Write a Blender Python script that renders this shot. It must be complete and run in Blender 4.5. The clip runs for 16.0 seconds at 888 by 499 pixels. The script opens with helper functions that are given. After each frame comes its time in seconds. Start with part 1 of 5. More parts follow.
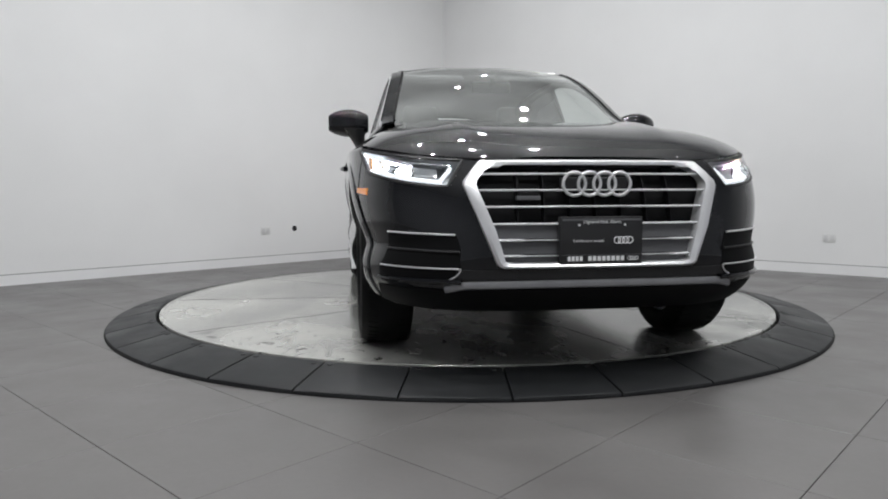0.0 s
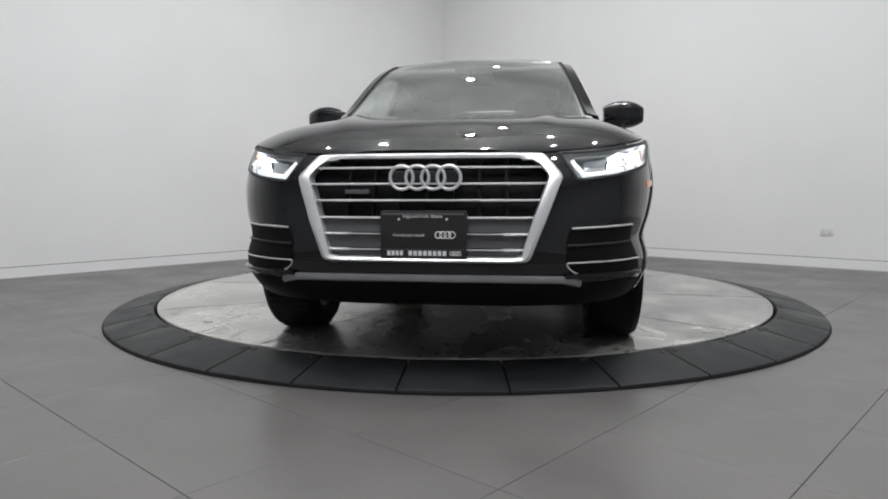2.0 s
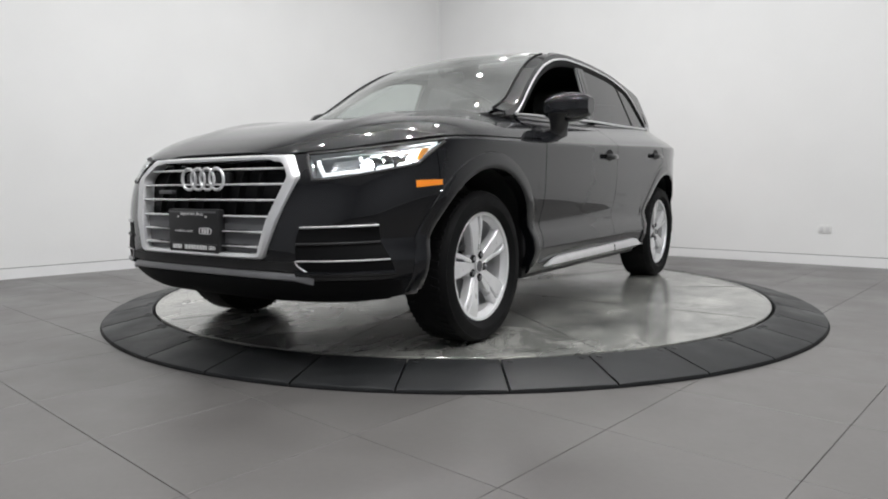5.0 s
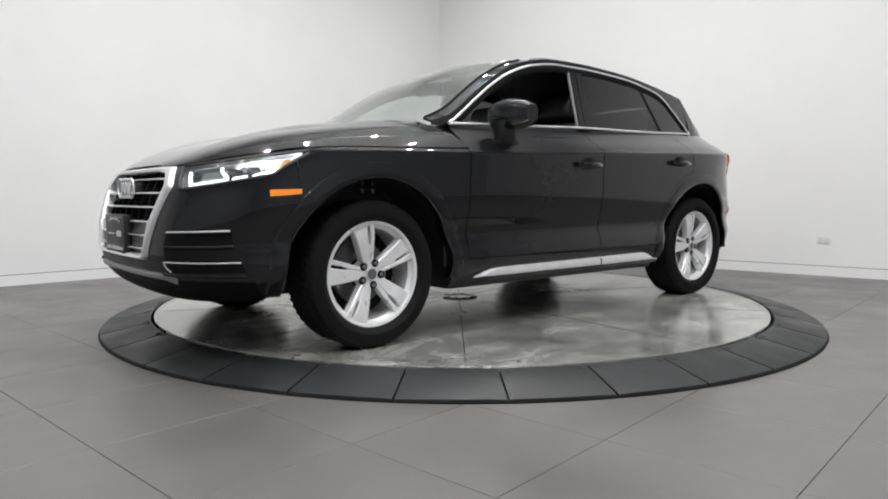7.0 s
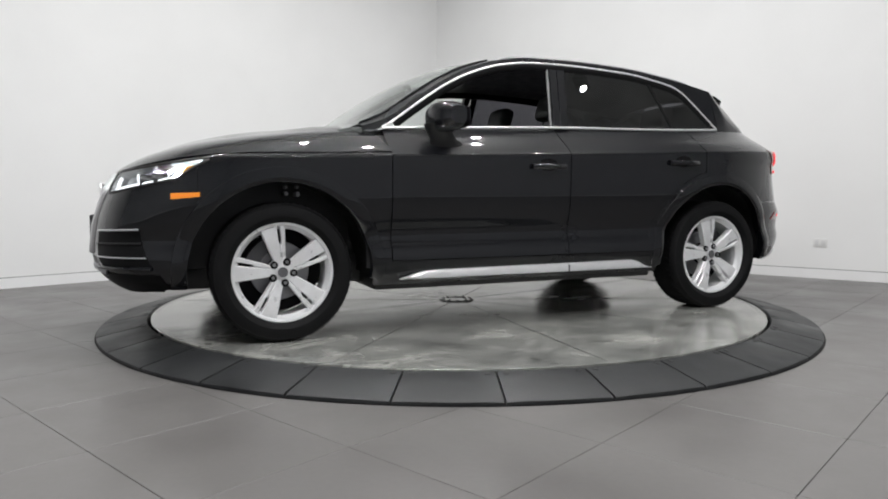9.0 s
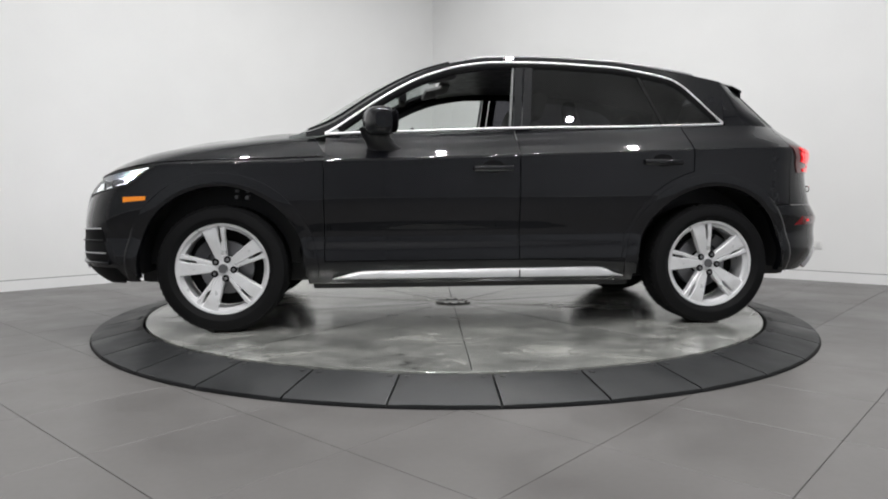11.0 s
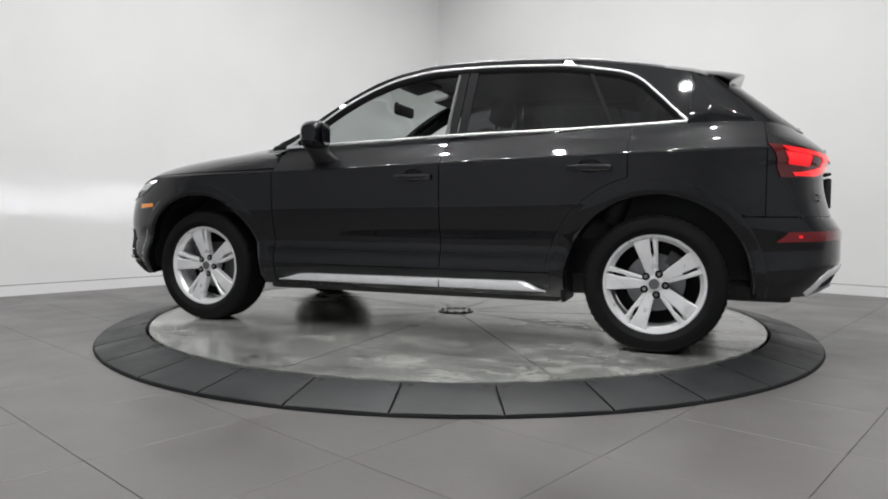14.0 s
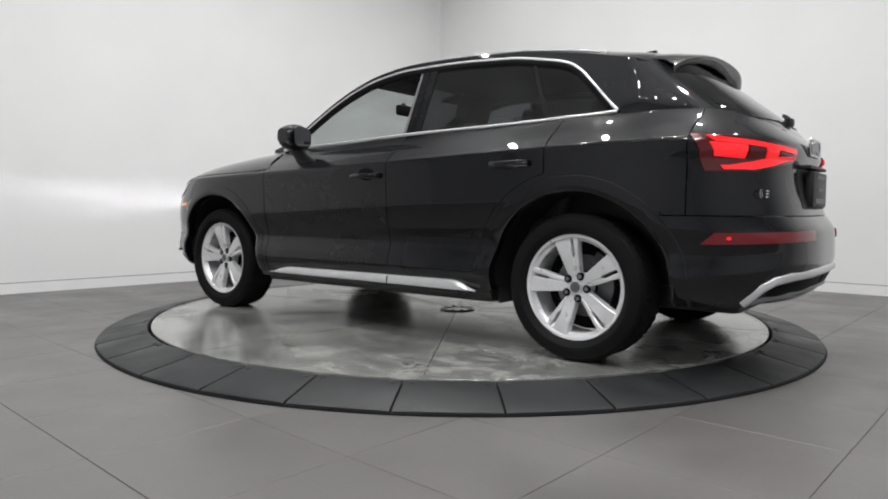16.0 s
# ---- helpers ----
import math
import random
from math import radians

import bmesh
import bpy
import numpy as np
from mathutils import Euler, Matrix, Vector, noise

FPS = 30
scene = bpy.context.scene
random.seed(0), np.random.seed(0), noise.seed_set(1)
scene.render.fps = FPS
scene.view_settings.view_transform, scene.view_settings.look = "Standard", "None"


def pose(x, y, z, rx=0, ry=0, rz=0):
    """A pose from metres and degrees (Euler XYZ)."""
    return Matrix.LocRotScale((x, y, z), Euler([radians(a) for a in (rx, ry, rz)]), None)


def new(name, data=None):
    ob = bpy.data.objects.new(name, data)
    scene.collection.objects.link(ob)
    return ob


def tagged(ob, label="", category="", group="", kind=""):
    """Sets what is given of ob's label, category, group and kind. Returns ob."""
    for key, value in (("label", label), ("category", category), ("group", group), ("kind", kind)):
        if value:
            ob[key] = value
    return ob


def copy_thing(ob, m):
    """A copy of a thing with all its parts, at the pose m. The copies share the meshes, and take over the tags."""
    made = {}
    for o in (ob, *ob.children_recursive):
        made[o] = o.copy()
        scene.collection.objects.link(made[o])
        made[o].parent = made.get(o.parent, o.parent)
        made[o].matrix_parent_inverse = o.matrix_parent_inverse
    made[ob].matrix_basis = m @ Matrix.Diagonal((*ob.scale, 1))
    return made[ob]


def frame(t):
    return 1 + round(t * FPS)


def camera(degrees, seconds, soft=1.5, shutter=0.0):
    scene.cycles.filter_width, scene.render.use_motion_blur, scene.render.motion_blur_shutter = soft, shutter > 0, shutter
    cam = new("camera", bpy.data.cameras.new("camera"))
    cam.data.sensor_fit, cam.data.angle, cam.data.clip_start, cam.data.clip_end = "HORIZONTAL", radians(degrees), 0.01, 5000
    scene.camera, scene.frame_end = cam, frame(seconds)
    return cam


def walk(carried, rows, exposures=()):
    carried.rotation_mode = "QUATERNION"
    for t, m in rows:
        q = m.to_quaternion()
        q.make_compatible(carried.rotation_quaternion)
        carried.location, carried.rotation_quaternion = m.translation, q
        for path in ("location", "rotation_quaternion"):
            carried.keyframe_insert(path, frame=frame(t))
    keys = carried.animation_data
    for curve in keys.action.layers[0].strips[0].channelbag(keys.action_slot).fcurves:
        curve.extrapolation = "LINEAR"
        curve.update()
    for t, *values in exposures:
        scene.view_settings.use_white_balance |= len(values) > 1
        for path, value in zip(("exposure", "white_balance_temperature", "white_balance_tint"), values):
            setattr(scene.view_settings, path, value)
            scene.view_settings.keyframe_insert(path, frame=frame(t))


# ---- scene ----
EYE = (0.0, -4.8854, 0.7970)
# seconds, yaw, pitch, roll of the nearly still camera
VIEW = [
    (0, 1.645, -4.633, 0.234), (0.5, 1.887, -4.815, -0.039), (1, 1.924, -5.115, 0.044), (1.5, 1.756, -5.290, 0.178), (2, 1.489, -5.198, 0.157),
    (2.5, 1.288, -5.144, 0.112), (3, 1.274, -5.035, 0.127), (3.5, 1.306, -5.102, 0.298), (4, 1.364, -5.307, 0.421), (6.5, 1.332, -4.901, 0.279),
    (7, 1.286, -4.525, 0.133), (7.5, 1.370, -4.502, 0.176), (8, 1.326, -4.468, 0.179), (8.5, 1.124, -4.290, 0.147), (9, 1.057, -4.296, 0.102),
    (11.5, 0.661, -3.976, 0.116), (12, 0.739, -3.788, -0.090), (12.5, 0.829, -3.324, -0.231), (13, 0.952, -3.172, -0.372), (13.5, 1.045, -3.262, -0.389),
    (14, 1.038, -3.350, -0.335), (14.5, 0.982, -3.315, -0.349), (15, 0.965, -3.337, -0.509), (15.5, 1.082, -3.435, -0.334), (16, 1.162, -3.496, -0.400)]
# seconds, degrees that the turntable has turned
TURN = [
    (0, -10.28), (0.5, -6.02), (1, -1.87), (1.5, 2.35), (2, 6.58),
    (2.5, 10.80), (3, 15.01), (3.5, 19.28), (4, 23.58), (6.5, 45.10),
    (7, 49.41), (7.5, 53.69), (8, 57.93), (8.5, 62.19), (9, 66.41),
    (11.5, 88.18), (12, 92.51), (12.5, 96.83), (13, 101.13), (13.5, 105.40),
    (14, 109.66), (14.5, 113.88), (15, 118.08), (15.5, 122.25), (16, 126.43)]
DISC_Z = 0.0682
DISC_R = 2.0422
RAMP_R = 2.3304
CAR_OFF = (-0.0161, 0.1199)

cam = camera(66.3, 16.0, soft=1.9)
walk(cam, [(t, Matrix.Translation(EYE) @ pose(0, 0, 0, 0, 0, yaw) @ pose(0, 0, 0, pitch) @ pose(0, 0, 0, 0, roll)
            @ pose(0, 0, 0, 90)) for t, yaw, pitch, roll in VIEW],
     [(0, -0.98, 6320, 10), (3.6, -0.95, 6400, 10), (6.2, -0.66, 6450, 10), (9, -0.70, 6450, 10), (12, -0.76, 6450, 10), (16, -0.78, 6450, 10)])

# ---------------------------------------------------------------- light
world = bpy.data.worlds.new("world")
scene.world = world
world.use_nodes = True
world.node_tree.nodes["Background"].inputs[0].default_value = (0.5, 0.52, 0.55, 1)
world.node_tree.nodes["Background"].inputs[1].default_value = 0.02

CEIL_Z = 4.7
CORNER = Vector((-0.28, 4.93, 0))
DIR_L = Vector((-math.cos(radians(45.9)), -math.sin(radians(45.9)), 0))
DIR_R = Vector((math.cos(radians(38.3)), -math.sin(radians(38.3)), 0))
LAMP_WATTS = 37
lamp_spots = []
for i in range(5):
    for j in range(5):
        p = CORNER + DIR_L * (2.5 + 1.4 * i) + DIR_R * (2.5 + 1.4 * j)
        lamp_spots.append((p.x, p.y, 0.38 if 0 in (i, j) and max(i, j) > 2 else (1.45, 1.25, 1.1, 1.0, 1.0, 1.2, 1.3, 1.4, 1.4)[i + j]))

p = CORNER + DIR_L * 0.95 + DIR_R * 1.75
lamp_spots.append((p.x, p.y, 0.35))


def ceiling_lamp(x, y, share):
    light = bpy.data.lights.new("spot_lamp", "AREA")
    light.shape, light.size, light.energy, light.color = "DISK", 0.10, LAMP_WATTS * share, (1.0, 0.995, 0.985)
    ob = new("spot_lamp", light)
    ob.matrix_world = pose(x, y, CEIL_Z - 0.26)
    return ob


# ---------------------------------------------------------------- materials
def material(name, colour, rough=0.5, metal=0.0, coat=0.0, spec=0.5, emit=None, power=0.0):
    m = bpy.data.materials.new(name)
    m.use_nodes = True
    b = m.node_tree.nodes["Principled BSDF"]
    b.inputs["Base Color"].default_value = (*colour, 1)
    b.inputs["Roughness"].default_value = rough
    b.inputs["Metallic"].default_value = metal
    b.inputs["Coat Weight"].default_value = coat
    b.inputs["Coat Roughness"].default_value = 0.03
    b.inputs["Coat IOR"].default_value = 1.5
    b.inputs["Specular IOR Level"].default_value = spec
    if emit:
        b.inputs["Emission Color"].default_value = (*emit, 1)
        b.inputs["Emission Strength"].default_value = power
    return m


def node(m, kind, **inputs):
    n = m.node_tree.nodes.new(kind)
    for k, v in inputs.items():
        n.inputs[k].default_value = v
    return n


def vary(m, colours, scale=3.0, detail=8.0, rough=None, bump=0.0, bump_scale=60.0, stretch=(1, 1, 1), per_piece=0.0, world=False):
    """Colour variation from two noises, with roughness and bump to match."""
    t, b = m.node_tree, m.node_tree.nodes["Principled BSDF"]
    co = node(m, "ShaderNodeTexCoord")
    mp = node(m, "ShaderNodeMapping")
    mp.inputs["Scale"].default_value = stretch
    t.links.new(node(m, "ShaderNodeNewGeometry").outputs["Position"] if world else co.outputs["Object"], mp.inputs[0])
    n1 = node(m, "ShaderNodeTexNoise", Scale=scale, Detail=detail, Roughness=0.6)
    n2 = node(m, "ShaderNodeTexNoise", Scale=bump_scale, Detail=4.0)
    t.links.new(mp.outputs[0], n1.inputs["Vector"])
    t.links.new(mp.outputs[0], n2.inputs["Vector"])
    mix = node(m, "ShaderNodeMath")
    mix.operation = "MULTIPLY_ADD"
    mix.inputs[1].default_value = 0.25
    t.links.new(n2.outputs[0], mix.inputs[0])
    t.links.new(n1.outputs[0], mix.inputs[2])
    ramp = node(m, "ShaderNodeValToRGB")
    e = ramp.color_ramp.elements
    e[0].position, e[1].position = 0.38, 0.88
    e[0].color, e[1].color = (*colours[0], 1), (*colours[-1], 1)
    for k, c in enumerate(colours[1:-1]):
        e.new(0.38 + 0.5 * (k + 1) / (len(colours) - 1)).color = (*c, 1)
    t.links.new(mix.outputs[0], ramp.inputs[0])
    last = ramp.outputs[0]
    if per_piece:
        info = node(m, "ShaderNodeObjectInfo")
        ma = node(m, "ShaderNodeMapRange")
        ma.inputs["To Min"].default_value, ma.inputs["To Max"].default_value = 1 - per_piece, 1 + per_piece
        t.links.new(info.outputs["Random"], ma.inputs[0])
        hsv = node(m, "ShaderNodeHueSaturation")
        t.links.new(ma.outputs[0], hsv.inputs["Value"])
        t.links.new(last, hsv.inputs["Color"])
        last = hsv.outputs[0]
    t.links.new(last, b.inputs["Base Color"])
    if rough:
        mr = node(m, "ShaderNodeMapRange")
        mr.inputs["From Min"].default_value, mr.inputs["From Max"].default_value = 0.35, 0.7
        mr.inputs["To Min"].default_value, mr.inputs["To Max"].default_value = rough
        t.links.new(n1.outputs[0], mr.inputs[0])
        t.links.new(mr.outputs[0], b.inputs["Roughness"])
    if bump:
        bp = node(m, "ShaderNodeBump", Strength=bump, Distance=0.002)
        t.links.new(n2.outputs[0], bp.inputs["Height"])
        t.links.new(bp.outputs[0], b.inputs["Normal"])
    return m


def glass(name, tint, ior=1.75, haze=0.0):
    """A thin pane: tinted see-through with a gloss that grows at grazing angles."""
    m = bpy.data.materials.new(name)
    m.use_nodes = True
    t = m.node_tree
    t.nodes.remove(t.nodes["Principled BSDF"])
    tr = node(m, "ShaderNodeBsdfTransparent", Color=(*tint, 1))
    gl = node(m, "ShaderNodeBsdfGlossy", Roughness=0.015)
    lw = node(m, "ShaderNodeLayerWeight")
    pw = node(m, "ShaderNodeMath")
    pw.operation = "POWER"
    pw.inputs[1].default_value = 4.5
    f0 = ((ior - 1) / (ior + 1)) ** 2
    fr = node(m, "ShaderNodeMath")
    fr.operation = "MULTIPLY_ADD"
    fr.inputs[1].default_value, fr.inputs[2].default_value = 1 - f0, f0
    t.links.new(lw.outputs["Facing"], pw.inputs[0])
    t.links.new(pw.outputs[0], fr.inputs[0])
    mx = node(m, "ShaderNodeMixShader")
    t.links.new(fr.outputs[0], mx.inputs[0])
    t.links.new(tr.outputs[0], mx.inputs[1])
    t.links.new(gl.outputs[0], mx.inputs[2])
    last = mx.outputs[0]
    # pale diffuse film: paints the milky reflected haze into the pane
    if haze:
        df = node(m, "ShaderNodeBsdfDiffuse", Color=(0.7, 0.72, 0.7, 1))
        ns = node(m, "ShaderNodeTexNoise", Scale=2.5, Detail=5.0)
        mr = node(m, "ShaderNodeMapRange")
        mr.inputs["From Min"].default_value, mr.inputs["From Max"].default_value = 0.3, 0.7
        mr.inputs["To Min"].default_value, mr.inputs["To Max"].default_value = haze * 0.6, haze * 1.4
        m2 = node(m, "ShaderNodeMixShader")
        t.links.new(ns.outputs[0], mr.inputs[0])
        t.links.new(mr.outputs[0], m2.inputs[0])
        t.links.new(last, m2.inputs[1])
        t.links.new(df.outputs[0], m2.inputs[2])
        last = m2.outputs[0]
    t.links.new(last, t.nodes["Material Output"].inputs[0])
    return m


M_WALL = vary(material("white_wall_paint", (0.8, 0.8, 0.79), 0.45), [(0.78, 0.78, 0.775), (0.83, 0.83, 0.825)], 0.8, 3, (0.4, 0.5), 0.15, 90)
M_BASE = vary(material("white_baseboard_paint", (0.8, 0.8, 0.8), 0.4), [(0.78, 0.78, 0.78), (0.84, 0.84, 0.84)], 2.0)
M_GROOVE = material("shadow_gap_metal", (0.25, 0.25, 0.25), 0.5, 0.4)
M_CEIL = vary(material("grey_ceiling_paint", (0.55, 0.55, 0.55), 0.8), [(0.52, 0.52, 0.52), (0.58, 0.58, 0.58)], 1.0)
M_BACKWALL = vary(material("grey_wall_paint", (0.45, 0.47, 0.49), 0.6), [(0.43, 0.445, 0.47), (0.48, 0.495, 0.52)], 1.0)
M_TILE = vary(material("grey_porcelain_tile", (0.2, 0.19, 0.18), 0.35), [(0.098, 0.093, 0.091), (0.114, 0.109, 0.106), (0.134, 0.128, 0.125)],
              1.6, 9, (0.3, 0.5), 0.06, 45, per_piece=0.02, world=True)
M_GROUT = material("dark_grout", (0.045, 0.042, 0.04), 0.9)
M_RAMP = vary(material("black_rubber_plate", (0.03, 0.03, 0.03), 0.5, spec=0.35), [(0.011, 0.012, 0.013), (0.016, 0.017, 0.018), (0.024, 0.025, 0.026)], 3.0, 8, (0.38, 0.6), 0.12, 120,
              per_piece=0.08, world=True)
M_BLACK = material("black_plastic", (0.012, 0.012, 0.013), 0.45)
vary(M_BLACK, [(0.009, 0.009, 0.01), (0.018, 0.018, 0.019)], 8.0, 4, (0.4, 0.55), 0.1, 200)
M_STEEL = material("worn_steel_plate", (0.5, 0.5, 0.49), 0.2, 0.55)
M_PAINT = material("black_car_paint", (0.004, 0.004, 0.005), 0.4, 0.0, 1.0, 0.1)
vary(M_PAINT, [(0.0028, 0.003, 0.0042), (0.0048, 0.0052, 0.0068)], 2.0, 2)
M_CHROME = material("bright_chrome", (0.82, 0.82, 0.83), 0.12, 1.0)
M_SATIN = vary(material("satin_aluminium", (0.75, 0.75, 0.76), 0.33, 0.6), [(0.72, 0.72, 0.73), (0.8, 0.8, 0.81)], 12.0, 4, (0.28, 0.38))
M_ALLOY = vary(material("silver_alloy", (0.8, 0.8, 0.81), 0.3, 0.35), [(0.78, 0.78, 0.79), (0.86, 0.86, 0.87)], 15.0, 4, (0.27, 0.38))
M_DARKMETAL = material("dark_cast_metal", (0.09, 0.09, 0.095), 0.5, 0.7)
M_DISCMETAL = material("brake_steel", (0.3, 0.3, 0.31), 0.4, 0.9)
M_TYRE = vary(material("tyre_rubber", (0.02, 0.02, 0.02), 0.7, spec=0.15), [(0.004, 0.004, 0.0045), (0.008, 0.008, 0.0085)], 10.0, 5, (0.6, 0.8), 0.2, 150)
# black plastic, and the shade painted into handle and bolt recesses
M_RECESS = material("black_plastic_and_hollow_shade", (0.004, 0.004, 0.0045), 0.6, spec=0.15)
M_GREY = material("grey_grille_plastic", (0.1, 0.1, 0.105), 0.4)
M_CLEAR = glass("clear_glass", (0.82, 0.86, 0.84))
M_SCREEN = glass("windscreen_glass", (0.62, 0.67, 0.65), haze=0.16)
M_TINT = glass("dark_tinted_glass", (0.09, 0.09, 0.1), haze=0.015)
M_LENS = glass("lamp_lens", (0.93, 0.95, 0.96))
M_CABIN = vary(material("black_leather", (0.02, 0.02, 0.021), 0.5), [(0.014, 0.014, 0.015), (0.028, 0.028, 0.029)], 14.0, 4, (0.4, 0.6), 0.2, 220)
M_LINER = vary(material("grey_headliner", (0.2, 0.2, 0.2), 0.9), [(0.17, 0.17, 0.17), (0.23, 0.23, 0.23)], 30.0)
M_AMBER = material("amber_lens", (0.85, 0.25, 0.01), 0.2, 0, 1.0, emit=(1.0, 0.32, 0.02), power=0.25)
M_RED = material("red_lens", (0.07, 0.003, 0.004), 0.15, 0, 1.0, emit=(1.0, 0.01, 0.015), power=0.03)
M_REDPLAIN = material("red_reflector_lens", (0.2, 0.008, 0.012), 0.2, 0, 1.0)
M_REDGLOW = material("red_tail_light", (0.6, 0.01, 0.012), 0.2, 0, 1.0, emit=(1.0, 0.014, 0.022), power=1.35)
M_DRL = material("white_light_guide", (0.9, 0.9, 0.9), 0.3, emit=(0.95, 0.98, 1.0), power=1.7)
M_BEAM = material("headlight_projector", (0.9, 0.9, 0.9), 0.2, emit=(0.93, 0.97, 1.0), power=70.0)
M_SLIT = material("headlight_low_beam", (0.9, 0.9, 0.9), 0.2, emit=(0.93, 0.97, 1.0), power=32000.0)
# door mirrors: the black flank they reflect is put into the colour
M_MIRRORDARK = material("mirror_glass_dark_reflection", (0.03, 0.03, 0.035), 0.04, 0.6)
M_REFLECT = material("lamp_reflector", (0.75, 0.76, 0.78), 0.15, 1.0)
M_HOUSING = material("silver_lamp_housing", (0.45, 0.46, 0.47), 0.3, 0.6)
M_SKID = vary(material("grey_bumper_metal", (0.3, 0.3, 0.31), 0.4, 0.6), [(0.27, 0.27, 0.28), (0.34, 0.34, 0.35)], 12.0, 4, (0.35, 0.45))
M_CORNER = material("amber_reflector", (0.55, 0.22, 0.03), 0.25, 0, 1.0)
M_WHITE = material("white_print", (0.75, 0.75, 0.75), 0.5)
M_GREYPLATE = material("pale_grey_plastic", (0.62, 0.62, 0.62), 0.4)
M_OUTLET = material("white_outlet_plastic", (0.7, 0.7, 0.69), 0.35)


def steel_stains(m):
    """Brushed grey steel with soft scuffs and dark rubber marks."""
    t, b = m.node_tree, m.node_tree.nodes["Principled BSDF"]
    co = node(m, "ShaderNodeTexCoord")
    big = node(m, "ShaderNodeTexNoise", Scale=1.3, Detail=6.0, Roughness=0.62, Distortion=0.6)
    mp = node(m, "ShaderNodeMapping")
    mp.inputs["Scale"].default_value = (1.0, 2.0, 1.0)
    smear = node(m, "ShaderNodeTexNoise", Scale=1.1, Detail=5.0, Roughness=0.55)
    fine = node(m, "ShaderNodeTexNoise", Scale=34.0, Detail=6.0, Roughness=0.7)
    t.links.new(co.outputs["Object"], big.inputs["Vector"])
    t.links.new(co.outputs["Object"], mp.inputs[0])
    t.links.new(mp.outputs[0], smear.inputs["Vector"])
    t.links.new(co.outputs["Object"], fine.inputs["Vector"])
    r1, r2, r3 = (node(m, "ShaderNodeValToRGB") for _ in range(3))
    for r, a, z, lo, hi in ((r1, 0.36, 0.60, 0.74, 1.0), (r2, 0.36, 0.54, 0.70, 1.0), (r3, 0.3, 0.45, 0.86, 1.0)):
        r.color_ramp.elements[0].position, r.color_ramp.elements[1].position = a, z
        r.color_ramp.elements[0].color, r.color_ramp.elements[1].color = (lo, lo, lo, 1), (hi, hi, hi * 0.985, 1)
    t.links.new(big.outputs[0], r1.inputs[0])
    t.links.new(smear.outputs[0], r2.inputs[0])
    t.links.new(fine.outputs[0], r3.inputs[0])
    base = (0.64, 0.64, 0.625, 1)
    spots = node(m, "ShaderNodeTexNoise", Scale=9.0, Detail=7.0, Roughness=0.66, Distortion=0.7)
    r4 = node(m, "ShaderNodeValToRGB")
    r4.color_ramp.elements[0].position, r4.color_ramp.elements[1].position = 0.36, 0.39
    r4.color_ramp.elements[0].color, r4.color_ramp.elements[1].color = (0.30, 0.30, 0.30, 1), (1, 1, 1, 1)
    t.links.new(co.outputs["Object"], spots.inputs["Vector"])
    t.links.new(spots.outputs[0], r4.inputs[0])
    # trodden patch beside the car's left flank
    xyz = node(m, "ShaderNodeSeparateXYZ")
    side = node(m, "ShaderNodeMapRange")
    side.inputs["From Min"].default_value, side.inputs["From Max"].default_value = 0.35, 1.05
    side.inputs["To Min"].default_value, side.inputs["To Max"].default_value = 0.16, 0.0
    rub = node(m, "ShaderNodeTexNoise", Scale=2.3, Detail=10.0, Roughness=0.72, Distortion=1.3)
    turned = node(m, "ShaderNodeMapping")
    turned.inputs["Rotation"].default_value, turned.inputs["Scale"].default_value = (0, 0, radians(35)), (1.0, 1.5, 1.0)
    add = node(m, "ShaderNodeMath")
    add.operation = "ADD"
    r5 = node(m, "ShaderNodeValToRGB")
    r5.color_ramp.elements[0].position, r5.color_ramp.elements[1].position = 0.43, 0.60
    r5.color_ramp.elements[0].color, r5.color_ramp.elements[1].color = (0.48, 0.49, 0.49, 1), (1, 1, 1, 1)
    t.links.new(co.outputs["Object"], xyz.inputs[0])
    t.links.new(xyz.outputs[1], side.inputs[0])
    t.links.new(co.outputs["Object"], turned.inputs[0])
    t.links.new(turned.outputs[0], rub.inputs["Vector"])
    t.links.new(rub.outputs[0], add.inputs[0])
    t.links.new(side.outputs[0], add.inputs[1])
    t.links.new(add.outputs[0], r5.inputs[0])
    last = None
    for r in (r1, r2, r3, r4, r5):
        mx = node(m, "ShaderNodeMix")
        mx.data_type, mx.blend_type = "RGBA", "MULTIPLY"
        mx.inputs[0].default_value = 1.0
        if last is None:
            mx.inputs[6].default_value = base
        else:
            t.links.new(last, mx.inputs[6])
        t.links.new(r.outputs[0], mx.inputs[7])
        last = mx.outputs[2]
    t.links.new(last, b.inputs["Base Color"])
    mr = node(m, "ShaderNodeMapRange")
    mr.inputs["From Min"].default_value, mr.inputs["From Max"].default_value = 0.3, 0.7
    mr.inputs["To Min"].default_value, mr.inputs["To Max"].default_value = 0.13, 0.30
    t.links.new(smear.outputs[0], mr.inputs[0])
    t.links.new(mr.outputs[0], b.inputs["Roughness"])


steel_stains(M_STEEL)


# ---------------------------------------------------------------- mesh helpers
def finish(name, me, material, parent, label="", sharp=35):
    me.materials.append(material)
    for p in me.polygons:
        p.use_smooth = True
    me.set_sharp_from_angle(angle=radians(sharp))
    ob = new(name, me)
    ob.parent = parent
    if label:
        ob["label"] = label
    return ob


def part(name, bm, material, parent, label="", sharp=35):
    me = bpy.data.meshes.new(name)
    bm.to_mesh(me)
    bm.free()
    return finish(name, me, material, parent, label, sharp)


